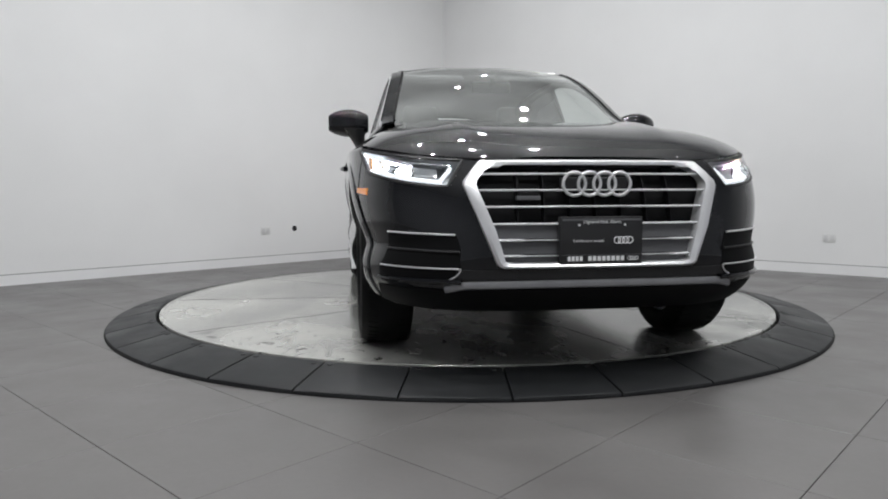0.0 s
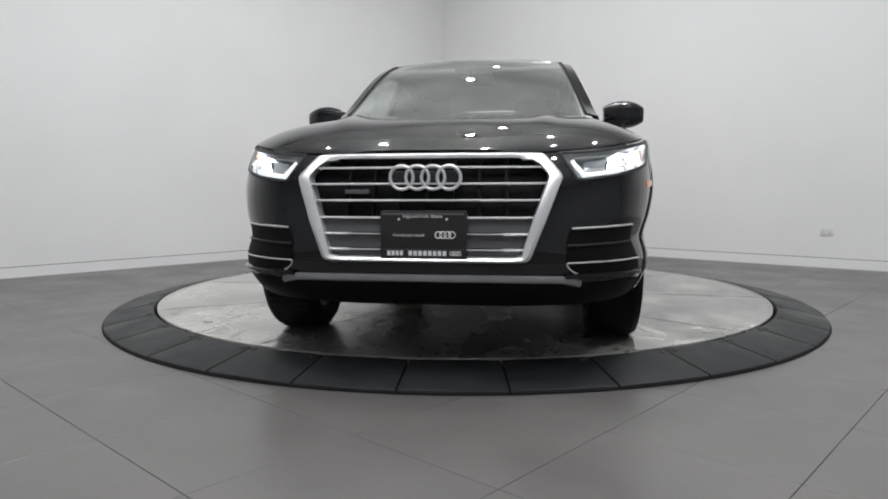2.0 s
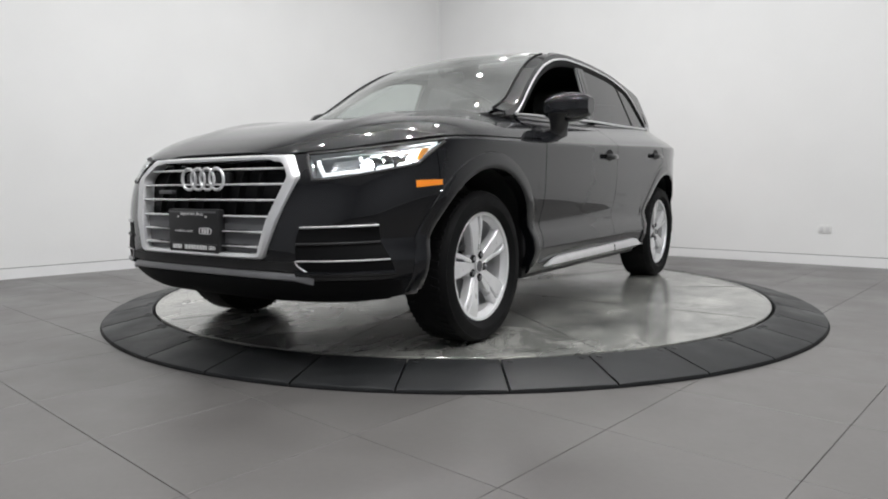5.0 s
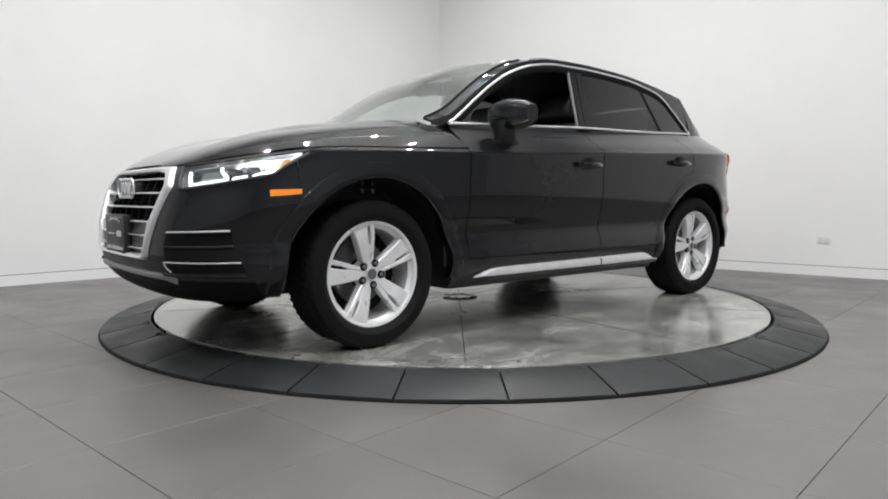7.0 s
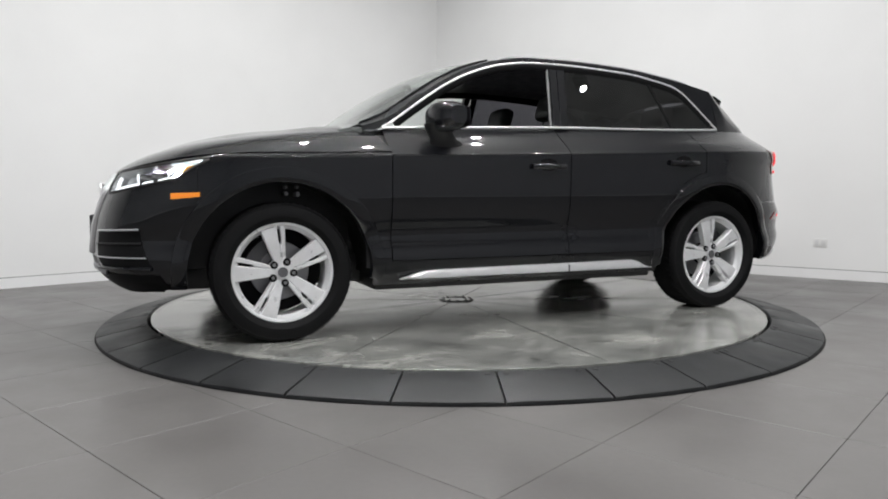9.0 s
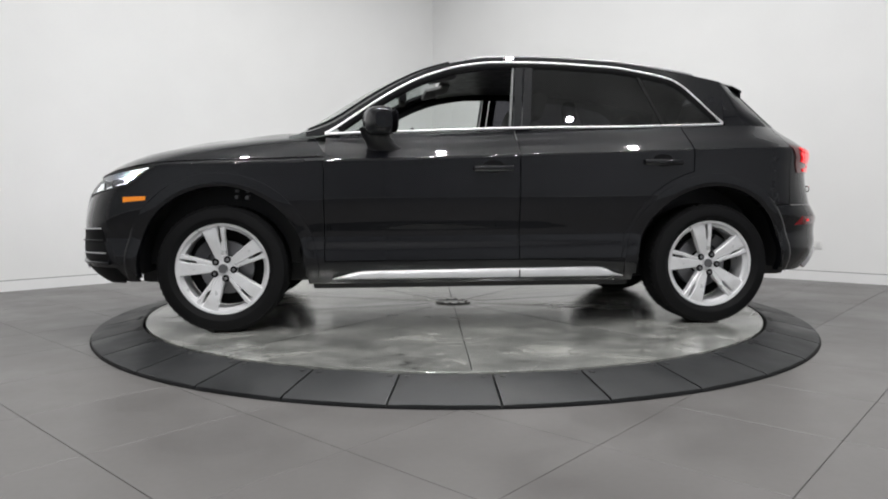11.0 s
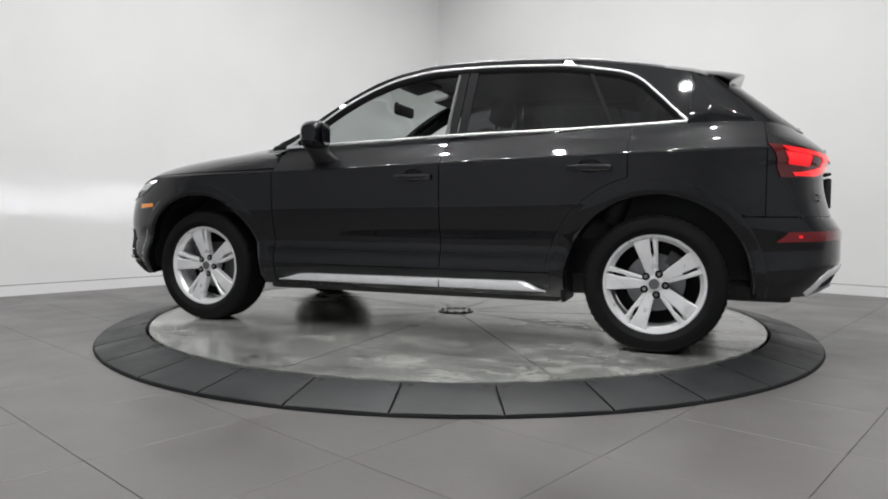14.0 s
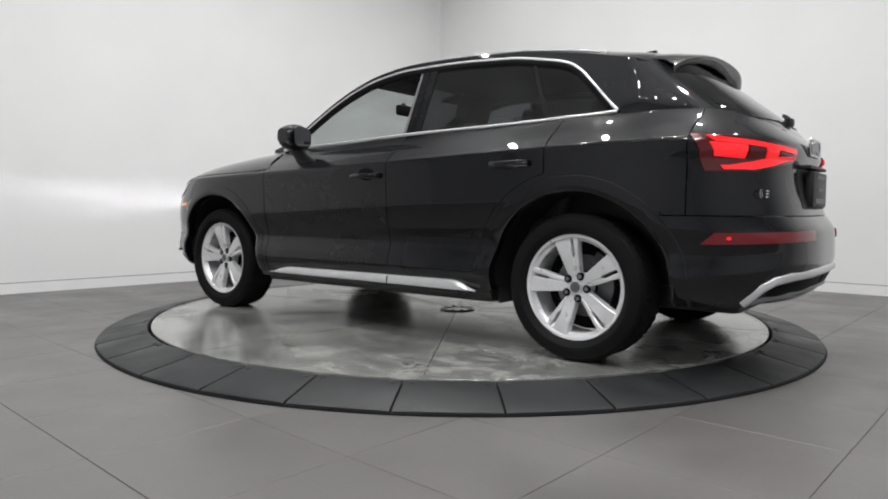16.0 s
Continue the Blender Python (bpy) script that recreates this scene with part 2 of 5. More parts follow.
def box(bm, x0, x1, y0, y1, z0, z1, bevel=0.0, seg=2):
    vs = [bm.verts.new((x, y, z)) for x in (x0, x1) for y in (y0, y1) for z in (z0, z1)]
    fs = [(0, 1, 3, 2), (4, 6, 7, 5), (0, 4, 5, 1), (2, 3, 7, 6), (0, 2, 6, 4), (1, 5, 7, 3)]
    faces = [bm.faces.new([vs[i] for i in f]) for f in fs]
    if bevel:
        edges = list({e for f in faces for e in f.edges})
        bmesh.ops.bevel(bm, geom=edges, offset=bevel, segments=seg, affect="EDGES", profile=0.6)
    return vs


def lathe(bm, profile, steps=48, axis="y", close=False):
    """Turns (radius, along) points round an axis."""
    rings = []
    for k in range(steps):
        a = 2 * math.pi * k / steps
        c, s = math.cos(a), math.sin(a)
        rings.append([bm.verts.new((r * c, h, r * s) if axis == "y" else (r * c, r * s, h)) for r, h in profile])
    n = len(profile)
    for k in range(steps):
        a, b = rings[k], rings[(k + 1) % steps]
        for i in range(n if close else n - 1):
            j = (i + 1) % n
            bm.faces.new((a[i], a[j], b[j], b[i]))
    bmesh.ops.remove_doubles(bm, verts=bm.verts, dist=1e-5)
    bmesh.ops.recalc_face_normals(bm, faces=bm.faces)


def tube(bm, pts, radius, sides=8, closed=False, flat=1.0, up=(0, 0, 1)):
    """A rod along points; flat squeezes it along its own second axis."""
    pts = [Vector(p) for p in pts]
    n, rings = len(pts), []
    for i, p in enumerate(pts):
        a = pts[(i - 1) % n] if closed or i else p
        b = pts[(i + 1) % n] if closed or i < n - 1 else p
        d = (b - a).normalized()
        u = d.cross(Vector(up))
        u = u.normalized() if u.length > 1e-4 else d.orthogonal().normalized()
        v = u.cross(d)
        rings.append([bm.verts.new(p + radius * (u * flat * math.cos(2 * math.pi * k / sides) + v * math.sin(2 * math.pi * k / sides)))
                      for k in range(sides)])
    for i in range(n if closed else n - 1):
        a, b = rings[i], rings[(i + 1) % n]
        for k in range(sides):
            bm.faces.new((a[k], a[(k + 1) % sides], b[(k + 1) % sides], b[k]))
    if not closed:
        bm.faces.new(rings[0][::-1])
        bm.faces.new(rings[-1])
    bmesh.ops.recalc_face_normals(bm, faces=bm.faces)


def prism(bm, outline, h0, h1, to=lambda a, b, h: (a, b, h)):
    """A flat outline (a, b) raised from h0 to h1."""
    lo = [bm.verts.new(to(a, b, h0)) for a, b in outline]
    hi = [bm.verts.new(to(a, b, h1)) for a, b in outline]
    n = len(lo)
    fs = [bm.faces.new(lo[::-1]), bm.faces.new(hi)]
    fs += [bm.faces.new((lo[i], lo[(i + 1) % n], hi[(i + 1) % n], hi[i])) for i in range(n)]
    bmesh.ops.recalc_face_normals(bm, faces=fs)


def curve(*points):
    """A smooth function through (x, value) points."""
    pts = sorted(points)
    xs = np.array([p[0] for p in pts], float)
    ys = np.array([p[1] for p in pts], float)
    d = np.diff(ys) / np.diff(xs)
    m = np.zeros(len(xs))
    m[0], m[-1] = d[0], d[-1]
    for i in range(1, len(xs) - 1):
        m[i] = 0 if d[i - 1] * d[i] <= 0 else 2 * d[i - 1] * d[i] / (d[i - 1] + d[i])

    def f(x):
        x = min(max(x, xs[0]), xs[-1])
        i = min(max(int(np.searchsorted(xs, x)) - 1, 0), len(xs) - 2)
        h = xs[i + 1] - xs[i]
        s = (x - xs[i]) / h
        return float((1 + 2 * s) * (1 - s) ** 2 * ys[i] + s * (1 - s) ** 2 * h * m[i] + s * s * (3 - 2 * s) * ys[i + 1] + s * s * (s - 1) * h * m[i + 1])
    return f


def spread(a, b, n):
    return [a + (b - a) * i / (n - 1) for i in range(n)]


# ---------------------------------------------------------------- setting
def slab(name, a, b, z0, z1, thick, mat, side):
    """A wall from a to b on plan, its thickness on the given side (+1: to the left of a to b)."""
    d = (b - a).normalized()
    nrm = Vector((-d.y, d.x, 0)) * side * thick
    bm = bmesh.new()
    prism(bm, [(p.x, p.y) for p in (a, b, b + nrm, a + nrm)], z0, z1)
    return tagged(part(name, bm, mat, None), kind="structure")


LONG = 11.5
END_L, END_R = CORNER + DIR_L * LONG, CORNER + DIR_R * LONG
FAR = END_L + DIR_R * LONG
wall_left = slab("wall_west", END_L, CORNER + DIR_R * 0.0, 0, CEIL_Z, 0.15, M_WALL, 1)
wall_right = slab("wall_east", CORNER, END_R, 0, CEIL_Z, 0.15, M_WALL, 1)
# assumed, unseen walls closing the room; their grey shapes the car's reflections
slab("wall_south", END_R, FAR, 0, CEIL_Z, 0.15, M_BACKWALL, 1)
slab("wall_north", FAR, END_L, 0, CEIL_Z, 0.15, M_BACKWALL, 1)
bm = bmesh.new()
prism(bm, [(p.x, p.y) for p in (CORNER, END_R, FAR, END_L)], CEIL_Z, CEIL_Z + 0.12)
tagged(part("ceiling", bm, M_CEIL, None), kind="structure")
for nm, a, b, s in (("baseboard", END_L, CORNER, -1), ("baseboard", CORNER, END_R, -1), ("baseboard", END_R, FAR, -1), ("baseboard", FAR, END_L, -1)):
    slab(nm, a, b, 0, 0.094, 0.006, M_BASE, s)
    slab("trim", a, b, 0.094, 0.101, 0.002, M_GROOVE, s)


# ---------------------------------------------------------------- turntable
def turntable():
    top = tagged(new("turntable"), "round grey scuffed steel turntable plate with a centre hub", "turntable")
    bm = bmesh.new()
    lathe(bm, [(0.0, DISC_Z), (0.5, DISC_Z), (1.0, DISC_Z), (1.5, DISC_Z), (DISC_R - 0.05, DISC_Z), (DISC_R - 0.012, DISC_Z), (DISC_R - 0.006, DISC_Z - 0.004),
               (DISC_R - 0.006, 0.012), (0.0, 0.012)], 160, "z")
    part("plate", bm, M_STEEL, top, sharp=25)
    bm = bmesh.new()
    lathe(bm, [(DISC_R - 0.027, DISC_Z + 0.0005), (DISC_R - 0.026, DISC_Z + 0.002), (DISC_R - 0.008, DISC_Z + 0.002), (DISC_R - 0.007, DISC_Z + 0.0005)], 160, "z")
    part("edge_band", bm, M_STEEL, top, "bright steel edge band")
    # joints between the ten sectors of the plate
    for k in range(10):
        bm = bmesh.new()
        box(bm, 0.16, DISC_R - 0.05, -0.0022, 0.0022, DISC_Z - 0.001, DISC_Z + 0.0009)
        ob = part("seam", bm, M_BLACK, top, "dark joint between plates")
        ob.matrix_basis = pose(0, 0, 0, 0, 0, 14.2 + 36 * k)
    bm = bmesh.new()
    lathe(bm, [(0.0, DISC_Z + 0.004), (0.07, DISC_Z + 0.004), (0.075, DISC_Z + 0.008), (0.125, DISC_Z + 0.008), (0.13, DISC_Z + 0.0005)], 40, "z")
    hub = part("hub_cover", bm, M_STEEL, top, "pale round hub cover with bolts")
    for k in range(10):
        a = 2 * math.pi * k / 10
        bm = bmesh.new()
        lathe(bm, [(0.0, 0.006), (0.011, 0.005), (0.013, 0.0)], 10, "z")
        ob = part("bolt", bm, M_DARKMETAL, hub)
        ob.location = (0.1 * math.cos(a), 0.1 * math.sin(a), DISC_Z + 0.006)
    return top


table = turntable()


def ramp_ring():
    ring = tagged(new("turntable_ramp"), "fixed ring of black rubber ramp plates round the turntable", "ramp")
    n, gap = 33, 0.0048
    r0, r1 = DISC_R + 0.012, RAMP_R
    half = math.pi / n
    bm = bmesh.new()
    rows = [(r0, 0.012), (r0, DISC_Z - 0.004), (r0 + 0.006, DISC_Z + 0.001), (r1 - 0.010, 0.021), (r1 - 0.002, 0.016), (r1, 0.003)]
    cols = []
    for k in range(7):
        f = -1 + 2 * k / 6
        cols.append([])
        for r, z in rows:
            a = f * (half - gap / r)
            edge = 0.0025 if abs(f) == 1 else 0
            cols[-1].append(bm.verts.new((r * math.cos(a), r * math.sin(a), max(z - edge, 0.003))))
    for k in range(6):
        for i in range(len(rows) - 1):
            bm.faces.new((cols[k][i], cols[k][i + 1], cols[k + 1][i + 1], cols[k + 1][i]))
    for c in (cols[0], cols[-1]):
        bm.faces.new(c)
    bmesh.ops.recalc_face_normals(bm, faces=bm.faces)
    first = part("plate", bm, M_RAMP, ring, sharp=30)
    bb = bmesh.new()
    lathe(bb, [(0.0, 0.003), (0.012, 0.003), (0.015, 0.0)], 10, "z")
    screw_mesh = bpy.data.meshes.new("screw")
    bb.to_mesh(screw_mesh)
    bb.free()
    screw_mesh.materials.append(M_BLACK)
    for k in range(n):
        turn = radians(-85.37) + half + 2 * half * k
        ob = first if k == 0 else new("plate", first.data)
        ob.parent = ring
        ob.rotation_euler = (0, 0, turn)
        for side in (-1, 1):
            sc = new("screw", screw_mesh)
            sc.parent = ob
            sc.location = ((r0 + 0.03) * math.cos(side * half * 0.8), (r0 + 0.03) * math.sin(side * half * 0.8), DISC_Z - 0.003)
            sc.rotation_euler = (0, radians(12), 0)
    bm = bmesh.new()
    lathe(bm, [(r0 - 0.016, 0.002), (r0 + 0.004, DISC_Z - 0.02), (r1 - 0.004, 0.005), (r1 + 0.006, 0.005), (r1 + 0.007, 0.0015)], 132, "z")
    part("underlay", bm, M_RECESS, ring)
    return ring


ramp_ring()


def lamp_housing(x, y):
    lamp = tagged(new("ceiling_spotlight"), "small black cylindrical ceiling spotlight, lit white", "ceiling light", "ceiling spotlights")
    lamp.location = (x, y, CEIL_Z)
    bm = bmesh.new()
    lathe(bm, [(0.0, -0.05), (0.098, -0.05), (0.1, -0.055), (0.1, -0.255), (0.094, -0.255), (0.092, -0.08), (0.0, -0.08)], 28, "z")
    part("housing", bm, M_BLACK, lamp)
    bm = bmesh.new()
    lathe(bm, [(0.0, 0.0), (0.05, 0.0), (0.05, -0.05), (0.0, -0.05)], 16, "z")
    part("mount", bm, M_BLACK, lamp)
    return lamp


first_lamp = None
for x, y, share in lamp_spots:
    if first_lamp is None:
        first_lamp = lamp_housing(x, y)
    else:
        copy_thing(first_lamp, pose(x, y, CEIL_Z))
    ceiling_lamp(x, y, share)


def outlet(at, face, kind):
    """A wall plate at a place, its front turned towards face."""
    ob = tagged(new("wall_outlet" if kind else "wall_socket_hole"), "white plastic outlet plate on the white wall" if kind else "small dark cable fitting on the white wall",
                "outlet")
    ob.matrix_basis = Matrix.Translation(at) @ Vector(face).to_track_quat("Y", "Z").to_matrix().to_4x4()
    bm = bmesh.new()
    if kind:
        box(bm, -0.06, 0.06, 0, 0.006, -0.04, 0.04, 0.002)
        part("cover", bm, M_OUTLET, ob)
        for dx in (-0.028, 0.028):
            bm = bmesh.new()
            box(bm, dx - 0.017, dx + 0.017, 0.006, 0.0085, -0.026, 0.026, 0.0015)
            part("socket", bm, M_GREYPLATE, ob)
    else:
        lathe(bm, [(0, 0.012), (0.016, 0.012), (0.022, 0.004), (0.03, 0.004), (0.032, 0)], 20)
        part("plug", bm, M_BLACK, ob)
    return ob


N_R = Vector((DIR_R.y, -DIR_R.x, 0))
N_L = Vector((-DIR_L.y, DIR_L.x, 0))
outlet(CORNER + DIR_R * (Vector((3.587, 1.877, 0)) - CORNER).dot(DIR_R) + Vector((0, 0, 0.353)), N_R, True)
outlet(CORNER + DIR_L * (Vector((-2.276, 2.868, 0)) - CORNER).dot(DIR_L) + Vector((0, 0, 0.385)), N_L, True)
outlet(CORNER + DIR_L * (Vector((-2.009, 3.144, 0)) - CORNER).dot(DIR_L) + Vector((0, 0, 0.403)), N_L, False)


# ---------------------------------------------------------------- car: the forms
# car space: x ahead, y to its left, z up from the plate; the origin midway between the axles
WHEEL_X, HUB_Z, TYRE_R, ARCH_R = 1.41, 0.355, 0.355, 0.465
F = curve((0.18, 2.02), (0.22, 2.10), (0.28, 2.22), (0.34, 2.285), (0.40, 2.315), (0.5, 2.325), (0.6, 2.315), (0.7, 2.29), (0.77, 2.265), (0.86, 2.205), (0.92, 2.14))
B = curve((0.18, 2.05), (0.24, 2.16), (0.30, 2.25), (0.38, 2.308), (0.5, 2.345), (0.62, 2.342), (0.68, 2.31), (0.72, 2.285), (0.9, 2.247), (0.95, 2.246), (0.985, 2.262), (1.03, 2.256), (1.08, 2.215), (1.14, 2.15), (1.2, 2.09))
WIDE = curve((0.18, 0.83), (0.25, 0.87), (0.32, 0.905), (0.40, 0.927), (0.44, 0.926), (0.48, 0.914), (0.525, 0.899), (0.56, 0.904), (0.63, 0.922), (0.75, 0.938), (0.88, 0.941), (0.965, 0.944), (0.979, 0.942),
             (0.992, 0.928), (1.03, 0.885), (1.08, 0.815), (1.14, 0.748), (1.2, 0.725))
PF, MF, PB, MB = 9.5, 3.0, 8.0, 3.0
BELT = curve((1.0, 1.10), (0.83, 1.112), (0.3, 1.132), (-0.35, 1.155), (-0.9, 1.165), (-1.35, 1.18), (-1.6, 1.19), (-2.2, 1.2))
GLASS_TOP = curve((0.86, 1.112), (0.83, 1.125), (0.62, 1.265), (0.45, 1.375), (0.27, 1.465), (0.06, 1.53), (-0.17, 1.558), (-0.39, 1.56), (-0.86, 1.54), (-1.12, 1.50),
                  (-1.24, 1.47), (-1.31, 1.43), (-1.38, 1.365), (-1.54, 1.205), (-1.56, 1.19))
CANT = curve((1.02, 1.105), (0.83, 1.165), (0.62, 1.30), (0.45, 1.408), (0.27, 1.498), (0.06, 1.563), (-0.17, 1.592), (-0.39, 1.594), (-0.86, 1.575), (-1.24, 1.525),
             (-1.5, 1.475), (-1.75, 1.42), (-1.95, 1.37))
ROOF = curve((1.08, 1.115), (0.85, 1.285), (0.65, 1.412), (0.45, 1.51), (0.25, 1.58), (0.1, 1.604), (-0.15, 1.621), (-0.5, 1.632), (-0.9, 1.622), (-1.3, 1.586), (-1.6, 1.545),
             (-1.8, 1.50), (-1.95, 1.46))
HOOD = curve((2.22, 0.862), (2.12, 0.918), (2.0, 0.97), (1.8, 1.03), (1.5, 1.082), (1.2, 1.118), (1.0, 1.135), (0.8, 1.148))
SHOULDER = curve((2.22, 0.855), (2.12, 0.88), (1.95, 0.913), (1.75, 0.942), (1.5, 0.956), (1.2, 0.962), (0.84, 0.975), (0.0, 1.0), (-1.0, 1.035), (-2.0, 1.07))
REAR_GLASS = curve((1.10, 2.165), (1.16, 2.11), (1.25, 2.0), (1.35, 1.875), (1.45, 1.75), (1.52, 1.68))


def half_width(x, z):
    """Half the car's width at the height z of its lower body, lifted towards the tail."""
    s = min(max((z - 0.5) / 0.5, 0), 1)
    w = WIDE(z + 0.033 * x * s)
    w += 0.016 * math.exp(-((x - 1.6) / 0.45) ** 2) * math.exp(-((z - 0.68) / 0.3) ** 2)
    w += 0.012 * math.exp(-((x + WHEEL_X) / 0.42) ** 2) * math.exp(-((z - 0.8) / 0.22) ** 2)
    return w


def side_y(x, z):
    lim, p, m = (F(z), PF, MF) if x > 0 else (B(z), PB, MB)
    k = min(abs(x) / lim, 0.9999)
    return half_width(x, z) * (1 - k ** p) ** (1 / m)


def front_x(y, z):
    k = min(abs(y) / half_width(1.9, z), 0.9999)
    return F(z) * (1 - k ** MF) ** (1 / PF)


def rear_x(y, z):
    k = min(abs(y) / half_width(-1.9, z), 0.9999)
    return -B(z) * (1 - k ** MB) ** (1 / PB)


TAIL_SQUARE = curve((1.10, 5.6), (1.24, 5.5), (1.36, 5.5), (1.6, 5.6))


def cabin_y(x, z):
    """Half the cabin's width between belt and roof."""
    w = (0.775 - (z - 1.12) * 0.335) * (1 - 0.017 * (x + 0.3) ** 2)
    if x < -1.2:
        k = min(-x / (REAR_GLASS(z) + 0.03), 0.9999)
        w = min(w, 0.80 * (1 - k ** TAIL_SQUARE(z)) ** (1 / 3.2))
    return w


def rear_cab(deg, z):
    """The outline of the cabin's tail at an angle from the middle."""
    a = radians(min(max(abs(deg), 0.01), 89.99))
    x = -(REAR_GLASS(z) + 0.03) * math.cos(a) ** (2 / TAIL_SQUARE(z))
    w = (0.775 - (z - 1.12) * 0.335) * (1 - 0.017 * (x + 0.3) ** 2)
    return (x, math.copysign(min(0.80 * math.sin(a) ** 0.625, w), deg), z)


def top_z(x, y):
    """The height of windscreen and roof."""
    yc = cabin_y(x, CANT(x))
    k = min(abs(y) / yc, 1)
    return CANT(x) + (ROOF(x) - CANT(x)) * (1 - k ** 2.6)


def hood_z(x, y):
    ye = side_y(x, SHOULDER(x))
    k = min(abs(y) / max(ye, 0.01), 1)
    z = SHOULDER(x) + (HOOD(x) - SHOULDER(x)) * (1 - k ** 5.5)
    f = min(max((2.1 - x) / 0.5, 0), 1)
    crease = 0.40 + 0.17 * (2.1 - x) / 1.2
    return z + 0.015 * f * math.exp(-((abs(y) - crease) / 0.042) ** 2)


def sheet(name, cols, material, parent, label="", thick=0.012, sharp=40, drop=None):
    """A body panel through columns of points, with thickness inwards."""
    bm = bmesh.new()
    vs = [[bm.verts.new(p) for p in c] for c in cols]
    for i in range(len(vs) - 1):
        for j in range(len(vs[i]) - 1):
            bm.faces.new((vs[i][j], vs[i + 1][j], vs[i + 1][j + 1], vs[i][j + 1]))
    bmesh.ops.remove_doubles(bm, verts=bm.verts, dist=1e-5)
    if drop:
        bmesh.ops.delete(bm, geom=[f for f in bm.faces if drop(f.calc_center_median())], context="FACES")
    bm.normal_update()
    s = 0
    for f in bm.faces:
        c = f.calc_center_median()
        s += f.normal.dot(c - Vector((min(max(c.x, -1.2), 1.2), 0, 0.7))) * f.calc_area()
    if s < 0:
        bmesh.ops.reverse_faces(bm, faces=bm.faces)
    if thick:
        bm.normal_update()
        outer = list(bm.faces)
        inner_of = {v: bm.verts.new(v.co - v.normal * thick) for v in list(bm.verts)}
        rim = [e for e in bm.edges if len(e.link_faces) == 1]
        for e in rim:
            lp = e.link_loops[0]
            a, b = lp.vert, lp.link_loop_next.vert
            bm.faces.new((b, a, inner_of[a], inner_of[b]))
        for f in outer:
            bm.faces.new([inner_of[v] for v in reversed(f.verts)])
    return part(name, bm, material, parent, label, sharp)


def arch_x(z):
    d = z - HUB_Z
    return math.sqrt(max(ARCH_R ** 2 - d * d, 0)) if abs(d) < ARCH_R else 0.0


def side_panel(name, xs, low, high, parent, s, rows=14, push=0.0, material=None, label="", surf=side_y, drop=None, crease=False):
    cols = []
    for x in xs:
        z0, z1 = low(x), high(x)
        zs = spread(z0, z1, rows)
        if crease:
            zc = 0.984 - 0.033 * x
            zs = sorted(zs + [zc - 0.02, zc - 0.007, zc, zc + 0.007, zc + 0.02])
        cols.append([(x, s * (surf(x, z) + push), z) for z in zs])
    return sheet(name, cols, material or M_PAINT, parent, label, drop=drop)


def arch_low(centre, floor):
    def f(x):
        d = abs(x - centre)
        return max(floor, HUB_Z + math.sqrt(ARCH_R ** 2 - d * d)) if d < ARCH_R else floor
    return f


def arch_columns(x0, x1, centre, n=44):
    """Columns from x0 to x1, dense where the wheel opening starts and ends."""
    xs = [x for x in spread(x0, x1, 22) if abs(x - centre) > ARCH_R + 0.004]
    xs += [centre + (ARCH_R - 0.0005) * math.cos(math.pi * k / n) for k in range(n + 1)]
    return sorted(x for x in set(xs + [x0, x1]) if min(x0, x1) <= x <= max(x0, x1))


def outl(deg, z, rear=False, off=0.0):
    """The point of the nose's (or tail's) outline at an angle from the middle, moved outwards by off."""
    def at(a, h):
        lim, w, p, m = (B(h), half_width(-1.9, h), PB, MB) if rear else (F(h), half_width(1.9, h), PF, MF)
        a = radians(min(max(abs(a), 0.01), 89.99))
        return Vector(((-1 if rear else 1) * lim * math.cos(a) ** (2 / p), math.copysign(w * math.sin(a) ** (2 / m), deg), h))
    p = at(deg, z)
    if off:
        u = at(deg + 0.6, z) - at(deg - 0.6, z)
        v = at(deg, z + 0.01) - at(deg, z - 0.01)
        n = u.cross(v).normalized()
        if n.dot(p - Vector((math.copysign(1.2, p.x), 0, p.z))) < 0:
            n = -n
        p += n * off
    return p


LAMP_IN, LAMP_OUT = 23.5, 68.0


def lamp_top(deg):
    return SHOULDER(outl(deg, 0.87).x) - 0.008


def lamp_low(deg):
    return 0.760 + 0.052 * max(0, (deg - 28) / 34) ** 1.3


def in_lamp(c):
    if c.x < 1.6 or abs(c.y) < 0.3 or c.z < 0.75:
        return False
    w = half_width(1.9, c.z)
    deg = math.degrees(math.asin(min(abs(c.y) / w, 1) ** (MF / 2)))
    inner = LAMP_IN + 5 * (lamp_top(deg) - c.z) / 0.12
    outer = LAMP_OUT - 1 - 6 * (lamp_top(deg) - c.z) / 0.11
    return inner < deg < outer and lamp_low(deg) + 0.004 < c.z


# corners of the grille opening: height and half width
GRILLE = [(0.448, 0.385), (0.470, 0.408), (0.765, 0.520), (0.790, 0.512), (0.858, 0.452)]


def grille_half(z):
    return float(np.interp(z, [g[0] for g in GRILLE], [g[1] for g in GRILLE]))


def in_grille(c):
    return c.x > 1.9 and 0.462 < c.z < 0.842 and abs(c.y) < grille_half(c.z) - 0.022


def in_arch(c):
    return (abs(c.x) - WHEEL_X) ** 2 + (c.z - HUB_Z) ** 2 < ARCH_R ** 2


